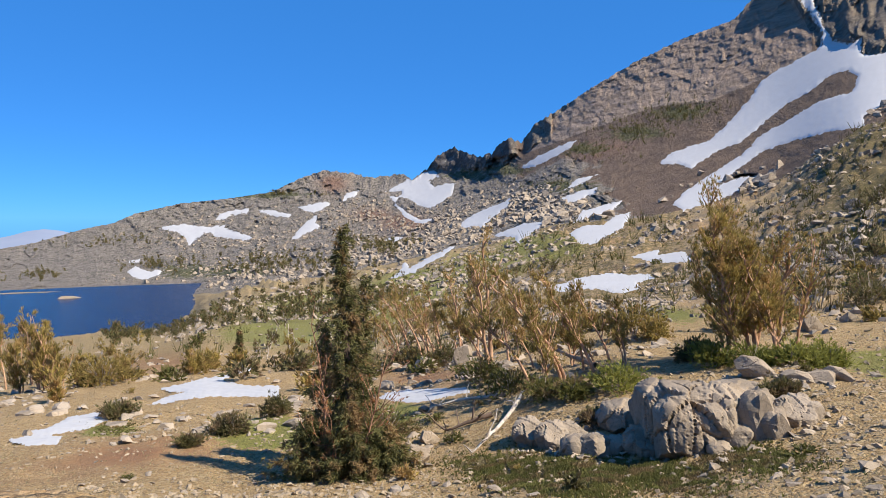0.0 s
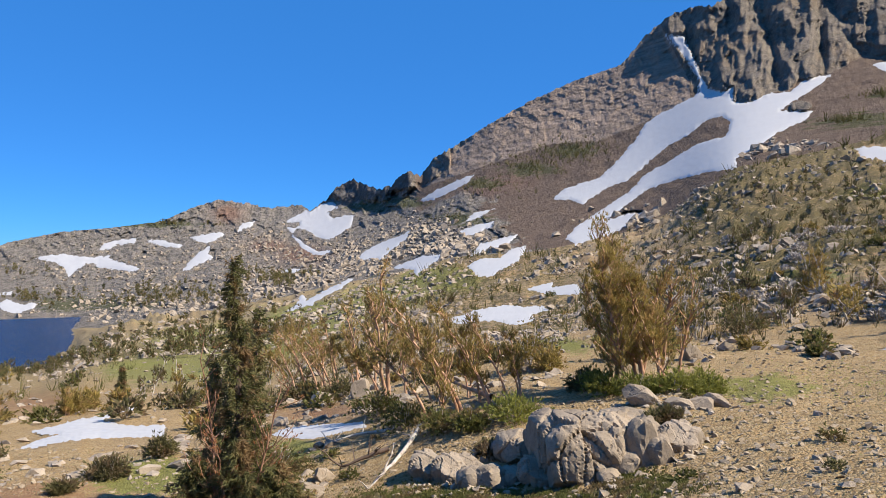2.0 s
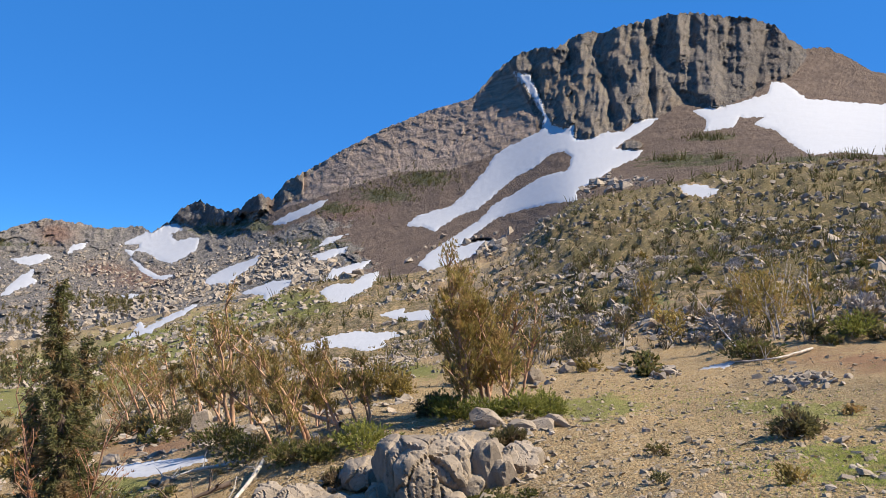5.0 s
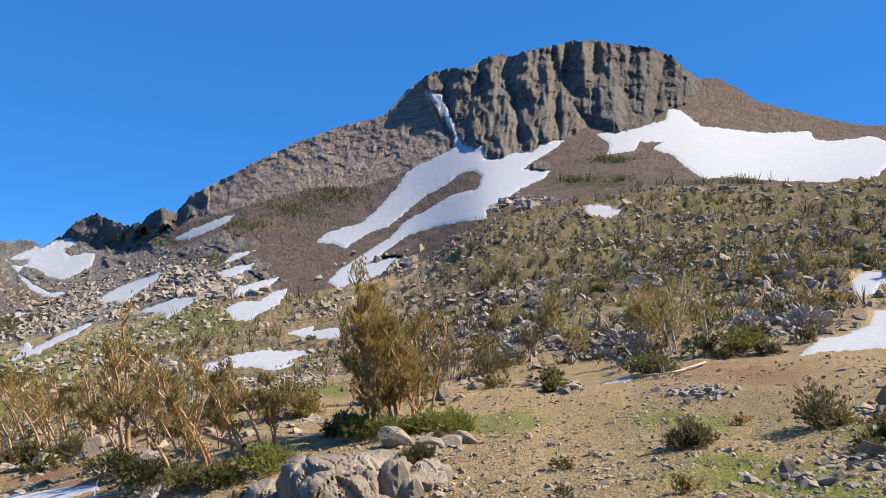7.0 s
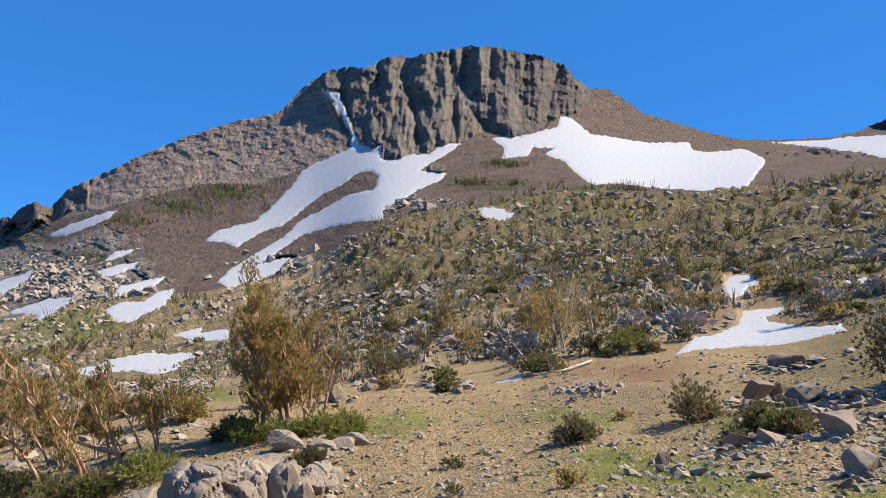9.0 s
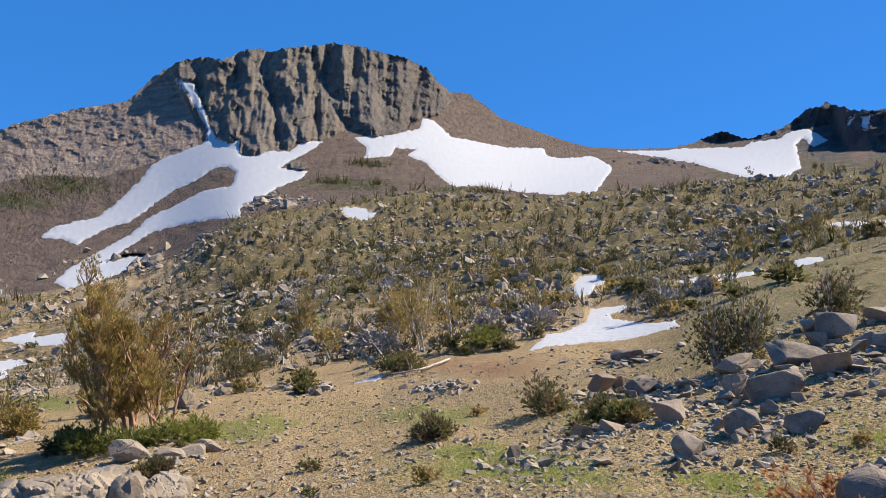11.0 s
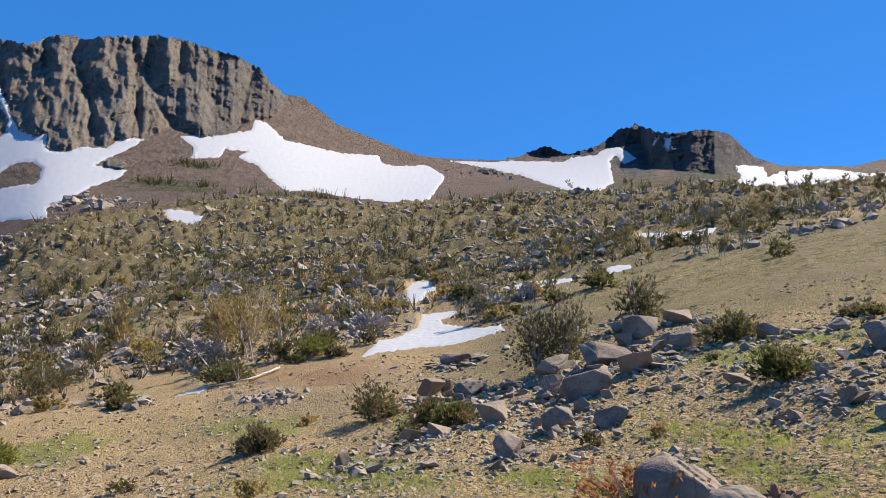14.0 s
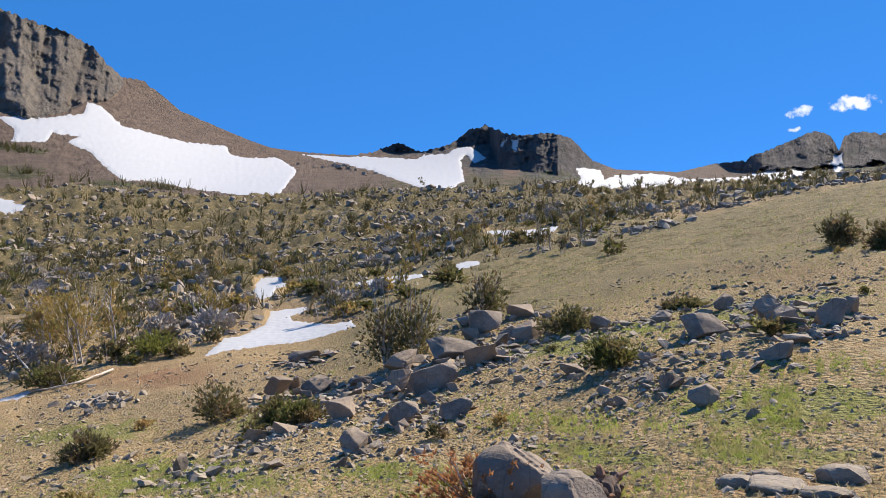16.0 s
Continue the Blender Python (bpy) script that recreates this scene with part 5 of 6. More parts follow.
for i, (b, e, tall, k, n, d) in enumerate([(3.80, -11.78, 10.8, -0.03, 2, 26), (11.88, -11.99, 7.6, 0.42, 4, 14), (9.70, -12.59, 8.6, 0.45, 3, 14), (7.04, -13.45, 7.4, 0.35, 3, 16), (14.24, -11.24, 5.4, 0.3, 2, 14), (11.01, -11.81, 6.0, 0.2, 3, 16),
                                           (-0.63, -10.84, 5.6, 0.4, 6, 22), (-2.53, -10.70, 5.0, 0.35, 5, 22), (1.40, -10.58, 6.0, 0.2, 5, 24), (5.24, -11.54, 6.6, 0.15, 4, 20), (7.92, -11.92, 6.2, 0.3, 4, 18), (2.76, -10.92, 6.4, 0.1, 3, 24)]):
    stand(pine("pine_tree", 40 + i, metres(b, e, tall), wind(b, k), max(2, n - 1), 0.75, 18, dense=1.0 * d, tuft=0.15, thick=0.034, fan=0.3, bare=0.3, label="wind-bent pine with bare orange stems and sparse needles", group="wind-bent pines"), b, e, 0)
b, e = 23.53, -10.12
stand(pine("pine_tree", 60, metres(b, e, 10.8), wind(b, 0.12), 11, 0.30, 24, dense=27, tuft=0.15, bare=0.15, thick=0.030, fan=0.12, label="bushy whitebark pine with golden green needles", group="wind-bent pines"), b, e, 0)
stand(pine("pine_tree", 66, metres(24.7, -9.3, 8.6), wind(24.7, 0.10), 1, 0.3, 12, dense=9, tuft=0.15, bare=0.45, thick=0.042, label="pale bare-trunked pine beside a bushy one", group="wind-bent pines"), 24.7, -9.6, 0)
stand(pine("pine_tree", 67, metres(26.0, -9.3, 7.6), wind(26.0, 0.02), 1, 0.3, 14, dense=12, tuft=0.15, bare=0.3, thick=0.032, label="thin upright pine with golden needles", group="wind-bent pines"), 26.0, -9.5, 0)
# ---- shrubs ----
for i, (b, e, wide, tall, leaf) in enumerate([
        (13.62, -13.18, 5.0, 2.2, GREEN_LEAF), (20.62, -10.66, 3.6, 2.0, GREEN_LEAF), (23.34, -10.66, 4.0, 2.0, GREEN_LEAF), (25.96, -10.45, 4.0, 1.9, GREEN_LEAF), (27.94, -10.15, 3.4, 1.7, GREEN_LEAF), (19.01, -10.43, 2.4, 1.8, SHRUB_LEAF), (-16.53, -16.10, 2.8, 1.8, SHRUB_LEAF), (-13.12, -15.31, 2.0, 1.7, SHRUB_LEAF), (-24.09, -14.19, 2.6, 1.4, SHRUB_LEAF),
        (-19.43, -16.85, 1.8, 1.0, SHRUB_LEAF), (-4.72, -16.91, 5.0, 2.4, MAT_LEAF), (5.25, -13.58, 5.0, 2.2, MAT_LEAF), (2.99, -12.88, 4.0, 2.0, MAT_LEAF), (7.94, -13.94, 4.0, 2.0, MAT_LEAF), (10.15, -13.86, 3.4, 1.8, MAT_LEAF), (0.27, -11.37, 4.0, 1.6, SHRUB_LEAF), (-2.90, -11.36, 3.0, 1.4, SHRUB_LEAF), (24.89, -12.53, 2.8, 1.6, SHRUB_LEAF), (11.70, -15.60, 2.4, 1.3, SHRUB_LEAF),
        (-25.36, -11.89, 4.6, 2.4, PINE_LEAF), (-18.94, -11.60, 3.0, 1.6, PINE_LEAF), (14.85, -9.29, 4.0, 3.4, PINE_LEAF), (16.53, -9.22, 2.4, 2.2, PINE_LEAF),
        (53.84, -8.38, 4.6, 3.2, SHRUB_LEAF), (45.27, -10.42, 3.6, 1.7, SHRUB_LEAF), (66.33, -4.82, 5.0, 6.2, SHRUB_LEAF), (68.65, -4.11, 4.0, 5.8, SHRUB_LEAF), (73.99, -1.32, 3.6, 4.0, SHRUB_LEAF), (60.02, -9.46, 4.0, 2.0, MAT_LEAF),
        (80.52, -2.19, 4.2, 2.0, SHRUB_LEAF), (83.61, -4.92, 4.2, 2.4, MAT_LEAF), (88.96, -0.22, 3.0, 1.0, SHRUB_LEAF), (58.35, -8.85, 3.4, 1.7, MAT_LEAF), (99.51, 3.99, 2.4, 2.2, SHRUB_LEAF), (102.20, 3.67, 2.6, 2.0, SHRUB_LEAF),
        (44.35, -3.32, 6.0, 5.0, PINE_LEAF), (41.89, -2.98, 3.0, 4.0, PINE_LEAF), (35.05, -3.17, 2.2, 3.6, PINE_LEAF), (49.08, -3.56, 3.6, 1.8, GREEN_LEAF), (30.66, -5.89, 4.0, 2.2, SHRUB_LEAF), (42.71, -5.49, 4.0, 1.6, MAT_LEAF), (35.29, -7.27, 1.9, 0.8, MAT_LEAF)]):
    p, r = spot(b, e)
    w, t = r * radians(wide), r * radians(tall)
    stand(shrub("shrub", 300 + i, w, t, leaf, 24, 24, 0.06 + 0.0032 * r, 14, label="low twiggy alpine shrub growing from dry soil", group="shrubs"), b, e)

# ---- measured boulders ----
OUTCROP = mound_mesh(8, GRANITE, 6, 30, 1.0)
outcrop = empty("rock_outcrop", "pale tan fractured rock outcrop above heather", "rock outcrop")
for b, e, w, h in [(18.5, -16.6, 6.8, 5.6), (15.29, -17.38, 3.0, 2.4), (21.2, -15.8, 4.0, 4.6), (23.4, -15.4, 2.8, 3.9), (24.57, -15.20, 2.2, 2.4),
                   (25.85, -13.88, 3.0, 2.0), (26.94, -13.60, 1.8, 1.5), (14.07, -15.17, 3.8, 2.2), (13.00, -15.40, 2.4, 1.6), (19.46, -13.42, 5.0, 1.8), (22.22, -12.78, 4.4, 1.9), (17.33, -13.37, 3.4, 1.5), (23.78, -13.71, 3.6, 1.7),
                   (6.84, -16.94, 3.0, 2.0), (8.62, -16.95, 3.0, 2.2), (10.40, -17.61, 2.4, 1.6), (11.85, -17.62, 2.6, 1.8), (13.45, -17.35, 2.4, 1.4), (9.73, -16.40, 3.0, 1.3), (18.70, -17.32, 1.8, 1.0), (20.80, -16.95, 1.8, 1.0), (22.28, -16.08, 2.0, 1.6)]:
    ob = rock("block", b, e, w, h, GRANITE, deep=1.5 if w > 2.9 else 1.1, sink=0.28, shape=OUTCROP if w > 6 else MOUNDS[int(10 * w) % 3] if w > 2.9 else SMALL_MOUNDS[int(10 * w) % 3])
    for key in ("label", "category", "group"):
        del ob[key]
    ob.parent = outcrop
for b, e, w, h in [(23.55, -11.33, 2.9, 1.4), (-1.09, -11.89, 2.4, 1.2), (1.63, -11.45, 1.6, 1.4), (27.43, -11.29, 2.6, 0.8), (28.84, -11.07, 2.0, 0.8), (25.98, -11.43, 2.2, 0.7), (27.00, -7.86, 1.6, 1.3), (-1.09, -17.30, 1.6, 1.2), (-2.23, -18.83, 2.6, 1.6), (-4.25, -12.00, 1.6, 0.6)]:
    rock("boulder", b, e, w, h, GRANITE, "pale tan weathered boulder on dry soil", 0.9)
for b, e, w, h in [(73.95, -2.32, 3.2, 2.2), (71.77, -4.09, 5.4, 1.8), (67.63, -5.19, 3.4, 1.7), (69.85, -6.71, 3.8, 2.7), (67.45, -6.71, 2.2, 2.0), (71.61, -8.42, 2.6, 1.7), (67.76, -9.07, 2.6, 2.0), (58.19, -6.91, 2.1, 2.1),
                   (61.18, -6.66, 3.0, 1.5), (60.59, -8.15, 2.5, 1.3), (64.02, -10.94, 2.7, 2.1), (63.00, -9.03, 2.3, 1.9), (58.80, -10.20, 2.1, 0.9), (56.88, -10.55, 2.3, 0.9), (51.53, -12.31, 1.3, 1.6), (60.24, -4.49, 2.7, 0.9),
                   (73.75, -4.95, 3.2, 1.5), (76.06, -2.66, 1.8, 1.3), (64.44, -6.26, 2.0, 0.9), (90.06, -2.57, 4.0, 1.8), (94.37, -1.61, 2.1, 1.8), (95.47, -1.68, 1.8, 1.5)]:
    rock("boulder", b, e, 0.9 * w, 0.95 * h, BASALT, "angular grey brown boulder in a loose rock pile", tip=0.3)
    for _ in range(4 if b < 80 else 2):    # smaller blocks leaning round it
        k = random.uniform(0.25, 0.55)
        rock("boulder", b + random.gauss(0, 0.55) * w, e - random.uniform(-0.35, 0.45) * h, k * w, k * random.uniform(0.7, 1.1) * h, BASALT, "small angular brown block at the foot of larger boulders", tip=0.4, shape=random.choice(CHIPS))
for b, e, w, h in [(95.93, -2.38, 3.2, 1.2), (77.37, -2.74, 3.6, 1.9), (76.86, -0.98, 3.2, 1.2), (82.84, -2.25, 2.3, 1.4), (87.43, -6.01, 2.1, 1.4), (89.75, -6.73, 3.1, 2.0), (84.06, -7.20, 1.4, 0.9), (91.65, -0.34, 2.0, 1.4),
                   (87.35, -1.57, 2.0, 1.0), (85.99, -4.57, 1.9, 1.0), (98.34, -1.94, 2.6, 2.2), (99.38, -0.78, 2.4, 1.5), (96.71, -0.21, 1.8, 0.7), (94.61, 0.19, 1.4, 0.9), (80.68, -5.19, 2.8, 0.9), (94.82, -3.98, 3.6, 1.3), (75.24, -10.39, 2.0, 1.0), (52.55, -12.88, 1.2, 0.9)]:
    rock("boulder", b, e, 0.72 * w, 0.85 * h, BASALT, "angular grey boulder half sunk in grassy soil", tip=0.25)
    for _ in range(2):
        k = random.uniform(0.2, 0.42)
        rock("boulder", b + random.gauss(0, 0.7) * w, e - random.uniform(-0.4, 0.5) * h, k * w, k * random.uniform(0.7, 1.1) * h, BASALT, "small angular grey block among grass", tip=0.4, shape=random.choice(CHIPS))
rock("boulder", 75.93, -14.64, 6.2, 5.0, BASALT, "large smooth grey boulder with a lit flat top", 0.8, turn=-radians(75), sink=0.2, shape=mound_mesh(5, BASALT, 5, 6, 0.35))
rock("boulder", 80.30, -15.04, 5.4, 3.9, BASALT, "rounded grey boulder beside a broken stump", 0.9, turn=-radians(95), sink=0.2, shape=mound_mesh(6, BASALT, 5, 6, 0.35))
for b, e, w, h in [(87.39, -14.74, 6.5, 1.3), (94.16, -12.49, 5.8, 0.9), (97.97, -11.21, 4.6, 1.5), (91.45, -12.38, 3.4, 1.0), (93.48, -11.67, 3.0, 0.8), (96.58, -12.59, 4.5, 0.8)]:
    rock("boulder", b, e, 0.72 * w, 0.8 * h, GRANITE, "flat pale slab of rock level with the soil", 0.8, sink=0.35, shape=SMALL_MOUNDS[int(10 * w) % 3])


PILE = [ob.location.copy() for ob in scene.objects if ob.name.startswith(("boulder", "block"))]


# ---- strewn stones ----
def strewn(n, a0, a1, r0, r1, seed, crowd, least=0.0):
    """Bearings and distances spread over the land, crowded where the noise is high."""
    rng = np.random.default_rng(seed)
    A, r = rng.uniform(a0, a1, n * 6), np.exp(rng.uniform(math.log(r0), math.log(r1), n * 6))
    x, y = r * np.sin(np.radians(A)), r * np.cos(np.radians(A))
    E = plain_rise(A, r)
    ok = (fbm(x * crowd, y * crowd, 3, 0.6, seed) + rng.normal(0, 0.25, len(A)) > least) & (snow_above(A, E, r) < -0.1) & (r < foot_range(A) * 0.98)
    A, r = A[ok][:n], r[ok][:n]
    z, E, rocky = near_land(A, r)
    return A, r, place(A, r, z), rocky, rng


def strew_stones(n, a0, a1, r0, r1, seed, crowd, lo, hi, least, label, group, power=2.5, rocks=0.0):
    A, r, P, rocky, rng = strewn(n, a0, a1, r0, r1, seed, crowd, least)
    for p in P[rocky >= rocks]:
        s = lo + (hi - lo) * rng.uniform() ** power
        ob = new("stone", SMALL[rng.integers(len(SMALL))])
        ob.matrix_world = Matrix.LocRotScale(Vector(p) + Vector((0, 0, 0.1 * s)), Euler(rng.uniform(-0.4, 0.4, 2).tolist() + [rng.uniform(0, 6.28)]), (s * rng.uniform(0.8, 1.3), s * rng.uniform(0.6, 1.0), s * rng.uniform(0.35, 0.65)))
        tagged(ob, label, "stone", group)


strew_stones(200, -30, 64, 9, 32, 401, 0.12, 0.10, 0.45, 0.05, "small angular stone lying on dry soil", "field stones")
strew_stones(95, 60, 100, 12, 24, 405, 0.25, 0.12, 0.42, 0.15, "small grey stone among grass and soil", "field stones")


def strew_rubble(name, n, a0, a1, r0, r1, seed, crowd, lo, hi, least, label, power=3.0, rocks=0.0, material=RUBBLE):
    A, r, P, rocky, rng = strewn(n, a0, a1, r0, r1, seed, crowd, least)
    P = P[rocky >= rocks]
    near_ = np.clip(np.hypot(P[:, 0], P[:, 1]) / 18, 0.3, 1)
    strew(name, PEBBLES if name == "gravel" else STONES, P, near_ * (lo + (hi - lo) * rng.uniform(0, 1, len(P)) ** power), rng, material, label, 0.3, lift=0.03)


STONES = [arrays(me) for me in SMALL]
PEBBLES = [arrays(rock_mesh(240 + k, 0, GRAVEL, 8)) for k in range(10)]
strew_rubble("gravel", 6500, 55, 104, 6, 34, 418, 0.25, 0.03, 0.24, -0.1, "loose tan gravel and small stones on soil", 2.3, material=GRAVEL)
strew_rubble("gravel", 15000, -33, 60, 6, 40, 411, 0.15, 0.035, 0.30, -0.3, "loose tan gravel and small stones on soil", 2.3, material=GRAVEL)
strew_rubble("gravel", 900, 40, 104, 6, 26, 415, 0.3, 0.04, 0.2, 0.3, "loose grey stones between grass tufts", material=GRAVEL)
strew_rubble("rubble", 380, 62, 99, 11, 25, 419, 0.22, 0.10, 0.42, 0.12, "flat weathered stones lying among dry grass", 2.2, material=GRAVEL)
strew_rubble("rubble", 1600, 14, 88, 33, 125, 412, 0.07, 0.15, 1.2, 0.0, "grey rubble and boulders on the scrubby slope", 3.0, 0.25)
strew_rubble("rubble", 1500, 20, 103, 100, 335, 413, 0.03, 0.4, 2.6, 0.0, "grey rubble and boulders on the upper slope", 2.5, 0.2)
strew_rubble("rubble", 1500, -33, 17, 30, 200, 414, 0.06, 0.12, 1.2, 0.0, "pale stones on the lakeward slope")
strew_rubble("rubble", 900, -16, 12, 230, 440, 416, 0.03, 0.8, 4.0, 0.0, "grey rubble below the far ridge")

rng = np.random.default_rng(430)
spill, sizes = [], []
for p in PILE:
    r0 = math.hypot(p.x, p.y)
    for _ in range(14):
        s, q = rng.uniform(0.004, 0.02) * r0 * (0.4 + 0.6 * rng.uniform()), rng.uniform(0.012, 0.055) * r0
        a = rng.uniform(0, 6.28)
        spill.append((p.x + q * math.cos(a), p.y + q * math.sin(a)))
        sizes.append(s)
spill = np.array(spill)
sa, sr = np.degrees(np.arctan2(spill[:, 0], spill[:, 1])), np.hypot(spill[:, 0], spill[:, 1])
strew("rubble", STONES, place(sa, sr, heights(sa, sr)), sizes, rng, RUBBLE, "broken stones round the boulders", 0.7)


def heaps(name, n, each, a0, a1, r0, r1, seed, crowd, least, lo, hi, rocks, models, material, label, tilt, aspect, lift, reach_=0.02):
    """Clusters on the slope: sizes and reach as shares of the distance."""
    A, r, P, rocky, rng = strewn(n, a0, a1, r0, r1, seed, crowd, least)
    out, size = [], []
    for p, d in zip(P[rocky >= rocks], r[rocky >= rocks]):
        big = rng.uniform(0.5, 1.6)
        for _ in range(int(each * rng.uniform(0.5, 1.5) * big)):
            q = rng.normal(0, reach_ * d * big, 2) * (1.4, 0.8)
            a = -math.atan2(p[0], p[1])
            out.append((p[0] + q[0] * math.cos(a) - q[1] * math.sin(a), p[1] + q[0] * math.sin(a) + q[1] * math.cos(a)))
            size.append(d * (lo + (hi - lo) * rng.uniform() ** 2.5) * big)
    out = np.array(out)
    oa, orr = np.degrees(np.arctan2(out[:, 0], out[:, 1])), np.hypot(out[:, 0], out[:, 1])
    ok = snow_above(oa, plain_rise(oa, orr), orr) < -0.05
    strew(name, models, place(oa, orr, heights(oa, orr))[ok], np.array(size)[ok], rng, material, label, tilt, aspect, lift)


heaps("rock_heap", 260, 20, 14, 88, 34, 120, 431, 0.06, -0.1, 0.0018, 0.0125, 0.15, STONES, RUBBLE, "heaps of angular grey rocks on the slope", 0.9, (0.7, 1.4, 0.5, 1.1), 0.12, 0.018)
heaps("rock_heap", 330, 16, 16, 103, 100, 330, 432, 0.03, -0.1, 0.0013, 0.0085, 0.1, STONES, RUBBLE, "heaps of angular grey rocks on the upper slope", 0.9, (0.7, 1.4, 0.5, 1.1), 0.12, 0.014)

# banks of broken rock at the foot of the scrubby slope: bearing, rise, half width, half height, number
rng = np.random.default_rng(440)
for a, e, wa, we, n in ((45.4, -6.9, 2.2, 0.7, 130), (35.6, -6.9, 2.2, 0.5, 80), (33.2, -4.6, 2.2, 0.7, 90), (28.6, -6.6, 2.4, 0.5, 70), (62.5, -1.0, 2.4, 0.5, 60), (52.3, -1.2, 2.0, 0.8, 90), (76.5, -0.9, 3.0, 0.5, 70), (66.5, -7.2, 4.5, 1.2, 90), (84.0, -5.8, 6.0, 0.6, 90)):
    bank = [spot(rng.normal(a, 0.6 * wa), rng.normal(e, 0.6 * we)) for _ in range(n)]
    strew("rubble", STONES, np.array([p for p, _ in bank]), np.array([r for _, r in bank]) * (0.003 + (0.014 if a < 60 else 0.009) * rng.uniform(0, 1, n) ** 2.5), rng, RUBBLE if a < 60 else GRAVEL, "bank of broken grey and brown rock", 0.8, (0.7, 1.4, 0.5, 1.0), 0.12)

# ---- strewn shrubs and dwarf pines ----
protos, tall_protos = [], []
for k in range(6):
    protos.append(shrub("shrub", 500 + k, 1.0, 0.62, (SHRUB_LEAF, PINE_LEAF, MAT_LEAF)[k % 3], 9, 9, 0.17, 5, 4, broad=0.6, label="low olive brown shrub on the rocky slope", group="slope shrubs"))
for k in range(5):
    tall_protos.append(pine("dwarf_pine", 520 + k, 1.0, (-0.15, 0.05), 3, 0.5, 6, PINE_LEAF if k % 2 else SHRUB_LEAF, GREY_WOOD, 0.03, 0.12, 5, 0.25, label="stunted grey-stemmed pine on the rocky slope", category="tree", group="stunted pines"))
CROWNS = [arrays(p.children[1].data) for p in protos]
PINES = [arrays([c for c in p.children if c.name.startswith("crown")][0].data) for p in tall_protos]
STEMS = [arrays(p.children[0].data) for p in protos]


def thinned(models, grow):
    """Every other leaf of each crown, the rest enlarged."""
    out = []
    for v, t in models:
        v = v[t].reshape(-1, 3, 3)[::2]
        mid = v.mean(1, keepdims=True)
        v = (mid + grow * (v - mid)).reshape(-1, 3)
        out.append((v, np.arange(len(v)).reshape(-1, 3)))
    return out


FAR_PINES, FAR_CROWNS = thinned(PINES, 1.4), thinned(CROWNS, 1.7)


def strew_plants(protos, n, a0, a1, r0, r1, seed, crowd, least, lo, hi):
    A, r, P, rocky, rng = strewn(n, a0, a1, r0, r1, seed, crowd, least)
    for p in P:
        s = rng.uniform(lo, hi)
        copy_thing(protos[rng.integers(len(protos))], Matrix.LocRotScale(Vector(p), Euler((0, 0, rng.uniform(0, 6.28))), None)).scale = (s * rng.uniform(0.8, 1.4), s * rng.uniform(0.8, 1.4), s * rng.uniform(0.7, 1.2))


def strew_scrub(name, models, n, a0, a1, r0, r1, seed, crowd, least, lo, hi, material, label, rocks=0.0):
    A, r, P, rocky, rng = strewn(n, a0, a1, r0, r1, seed, crowd, least)
    P = P[rocky >= rocks]
    strew(name, models, P, rng.uniform(lo, hi, len(P)), rng, material, label, 0.15, (0.8, 1.5, 0.7, 1.3), 0.0)


strew_plants(protos, 130, 22, 86, 42, 120, 601, 0.05, 0.0, 0.8, 2.4)
strew_plants(tall_protos, 80, 22, 84, 48, 130, 603, 0.06, 0.05, 1.2, 3.0)
strew_plants(protos, 60, -33, 18, 40, 150, 605, 0.03, 0.0, 0.8, 2.6)
strew_plants(tall_protos, 50, -33, 10, 70, 300, 606, 0.02, 0.05, 1.8, 4.2)
strew_plants(protos, 40, -30, 104, 12, 40, 607, 0.2, 0.1, 0.25, 0.7)
strew_scrub("scrub", FAR_CROWNS, 1300, 20, 88, 42, 140, 611, 0.05, -0.1, 0.5, 1.7, SHRUB_LEAF, "low olive scrub between the rocks", 0.2)
strew_scrub("scrub", FAR_CROWNS, 1300, 20, 103, 100, 335, 612, 0.025, -0.15, 1.2, 3.8, SHRUB_LEAF, "olive brown scrub on the upper slope", 0.15)
strew_scrub("scrub", CROWNS, 200, -33, 14, 90, 430, 613, 0.02, 0.0, 1.5, 4.0, MAT_LEAF, "dark scrub on the lakeward slope")
strew_scrub("far_pines", FAR_PINES, 260, 30, 103, 120, 335, 614, 0.03, 0.0, 1.5, 3.6, SHRUB_LEAF, "stunted pines along the upper slope", 0.1)
strew_scrub("dead_twigs", STEMS, 130, 20, 90, 50, 200, 615, 0.05, 0.0, 1.0, 2.4, GREY_WOOD, "bare grey dead twigs among the scrub", 0.2)


heaps("scrub_patch", 200, 8, 18, 88, 42, 120, 633, 0.05, 0.0, 0.012, 0.032, 0.15, FAR_CROWNS, MAT_LEAF, "dark green scrub patches between the rocks", 0.2, (0.8, 1.5, 0.6, 1.2), 0.0)
heaps("scrub_patch", 210, 7, 18, 103, 100, 330, 634, 0.03, -0.1, 0.009, 0.022, 0.1, FAR_CROWNS, MAT_LEAF, "dark green scrub patches on the upper slope", 0.2, (0.8, 1.5, 0.6, 1.2), 0.0, 0.014)


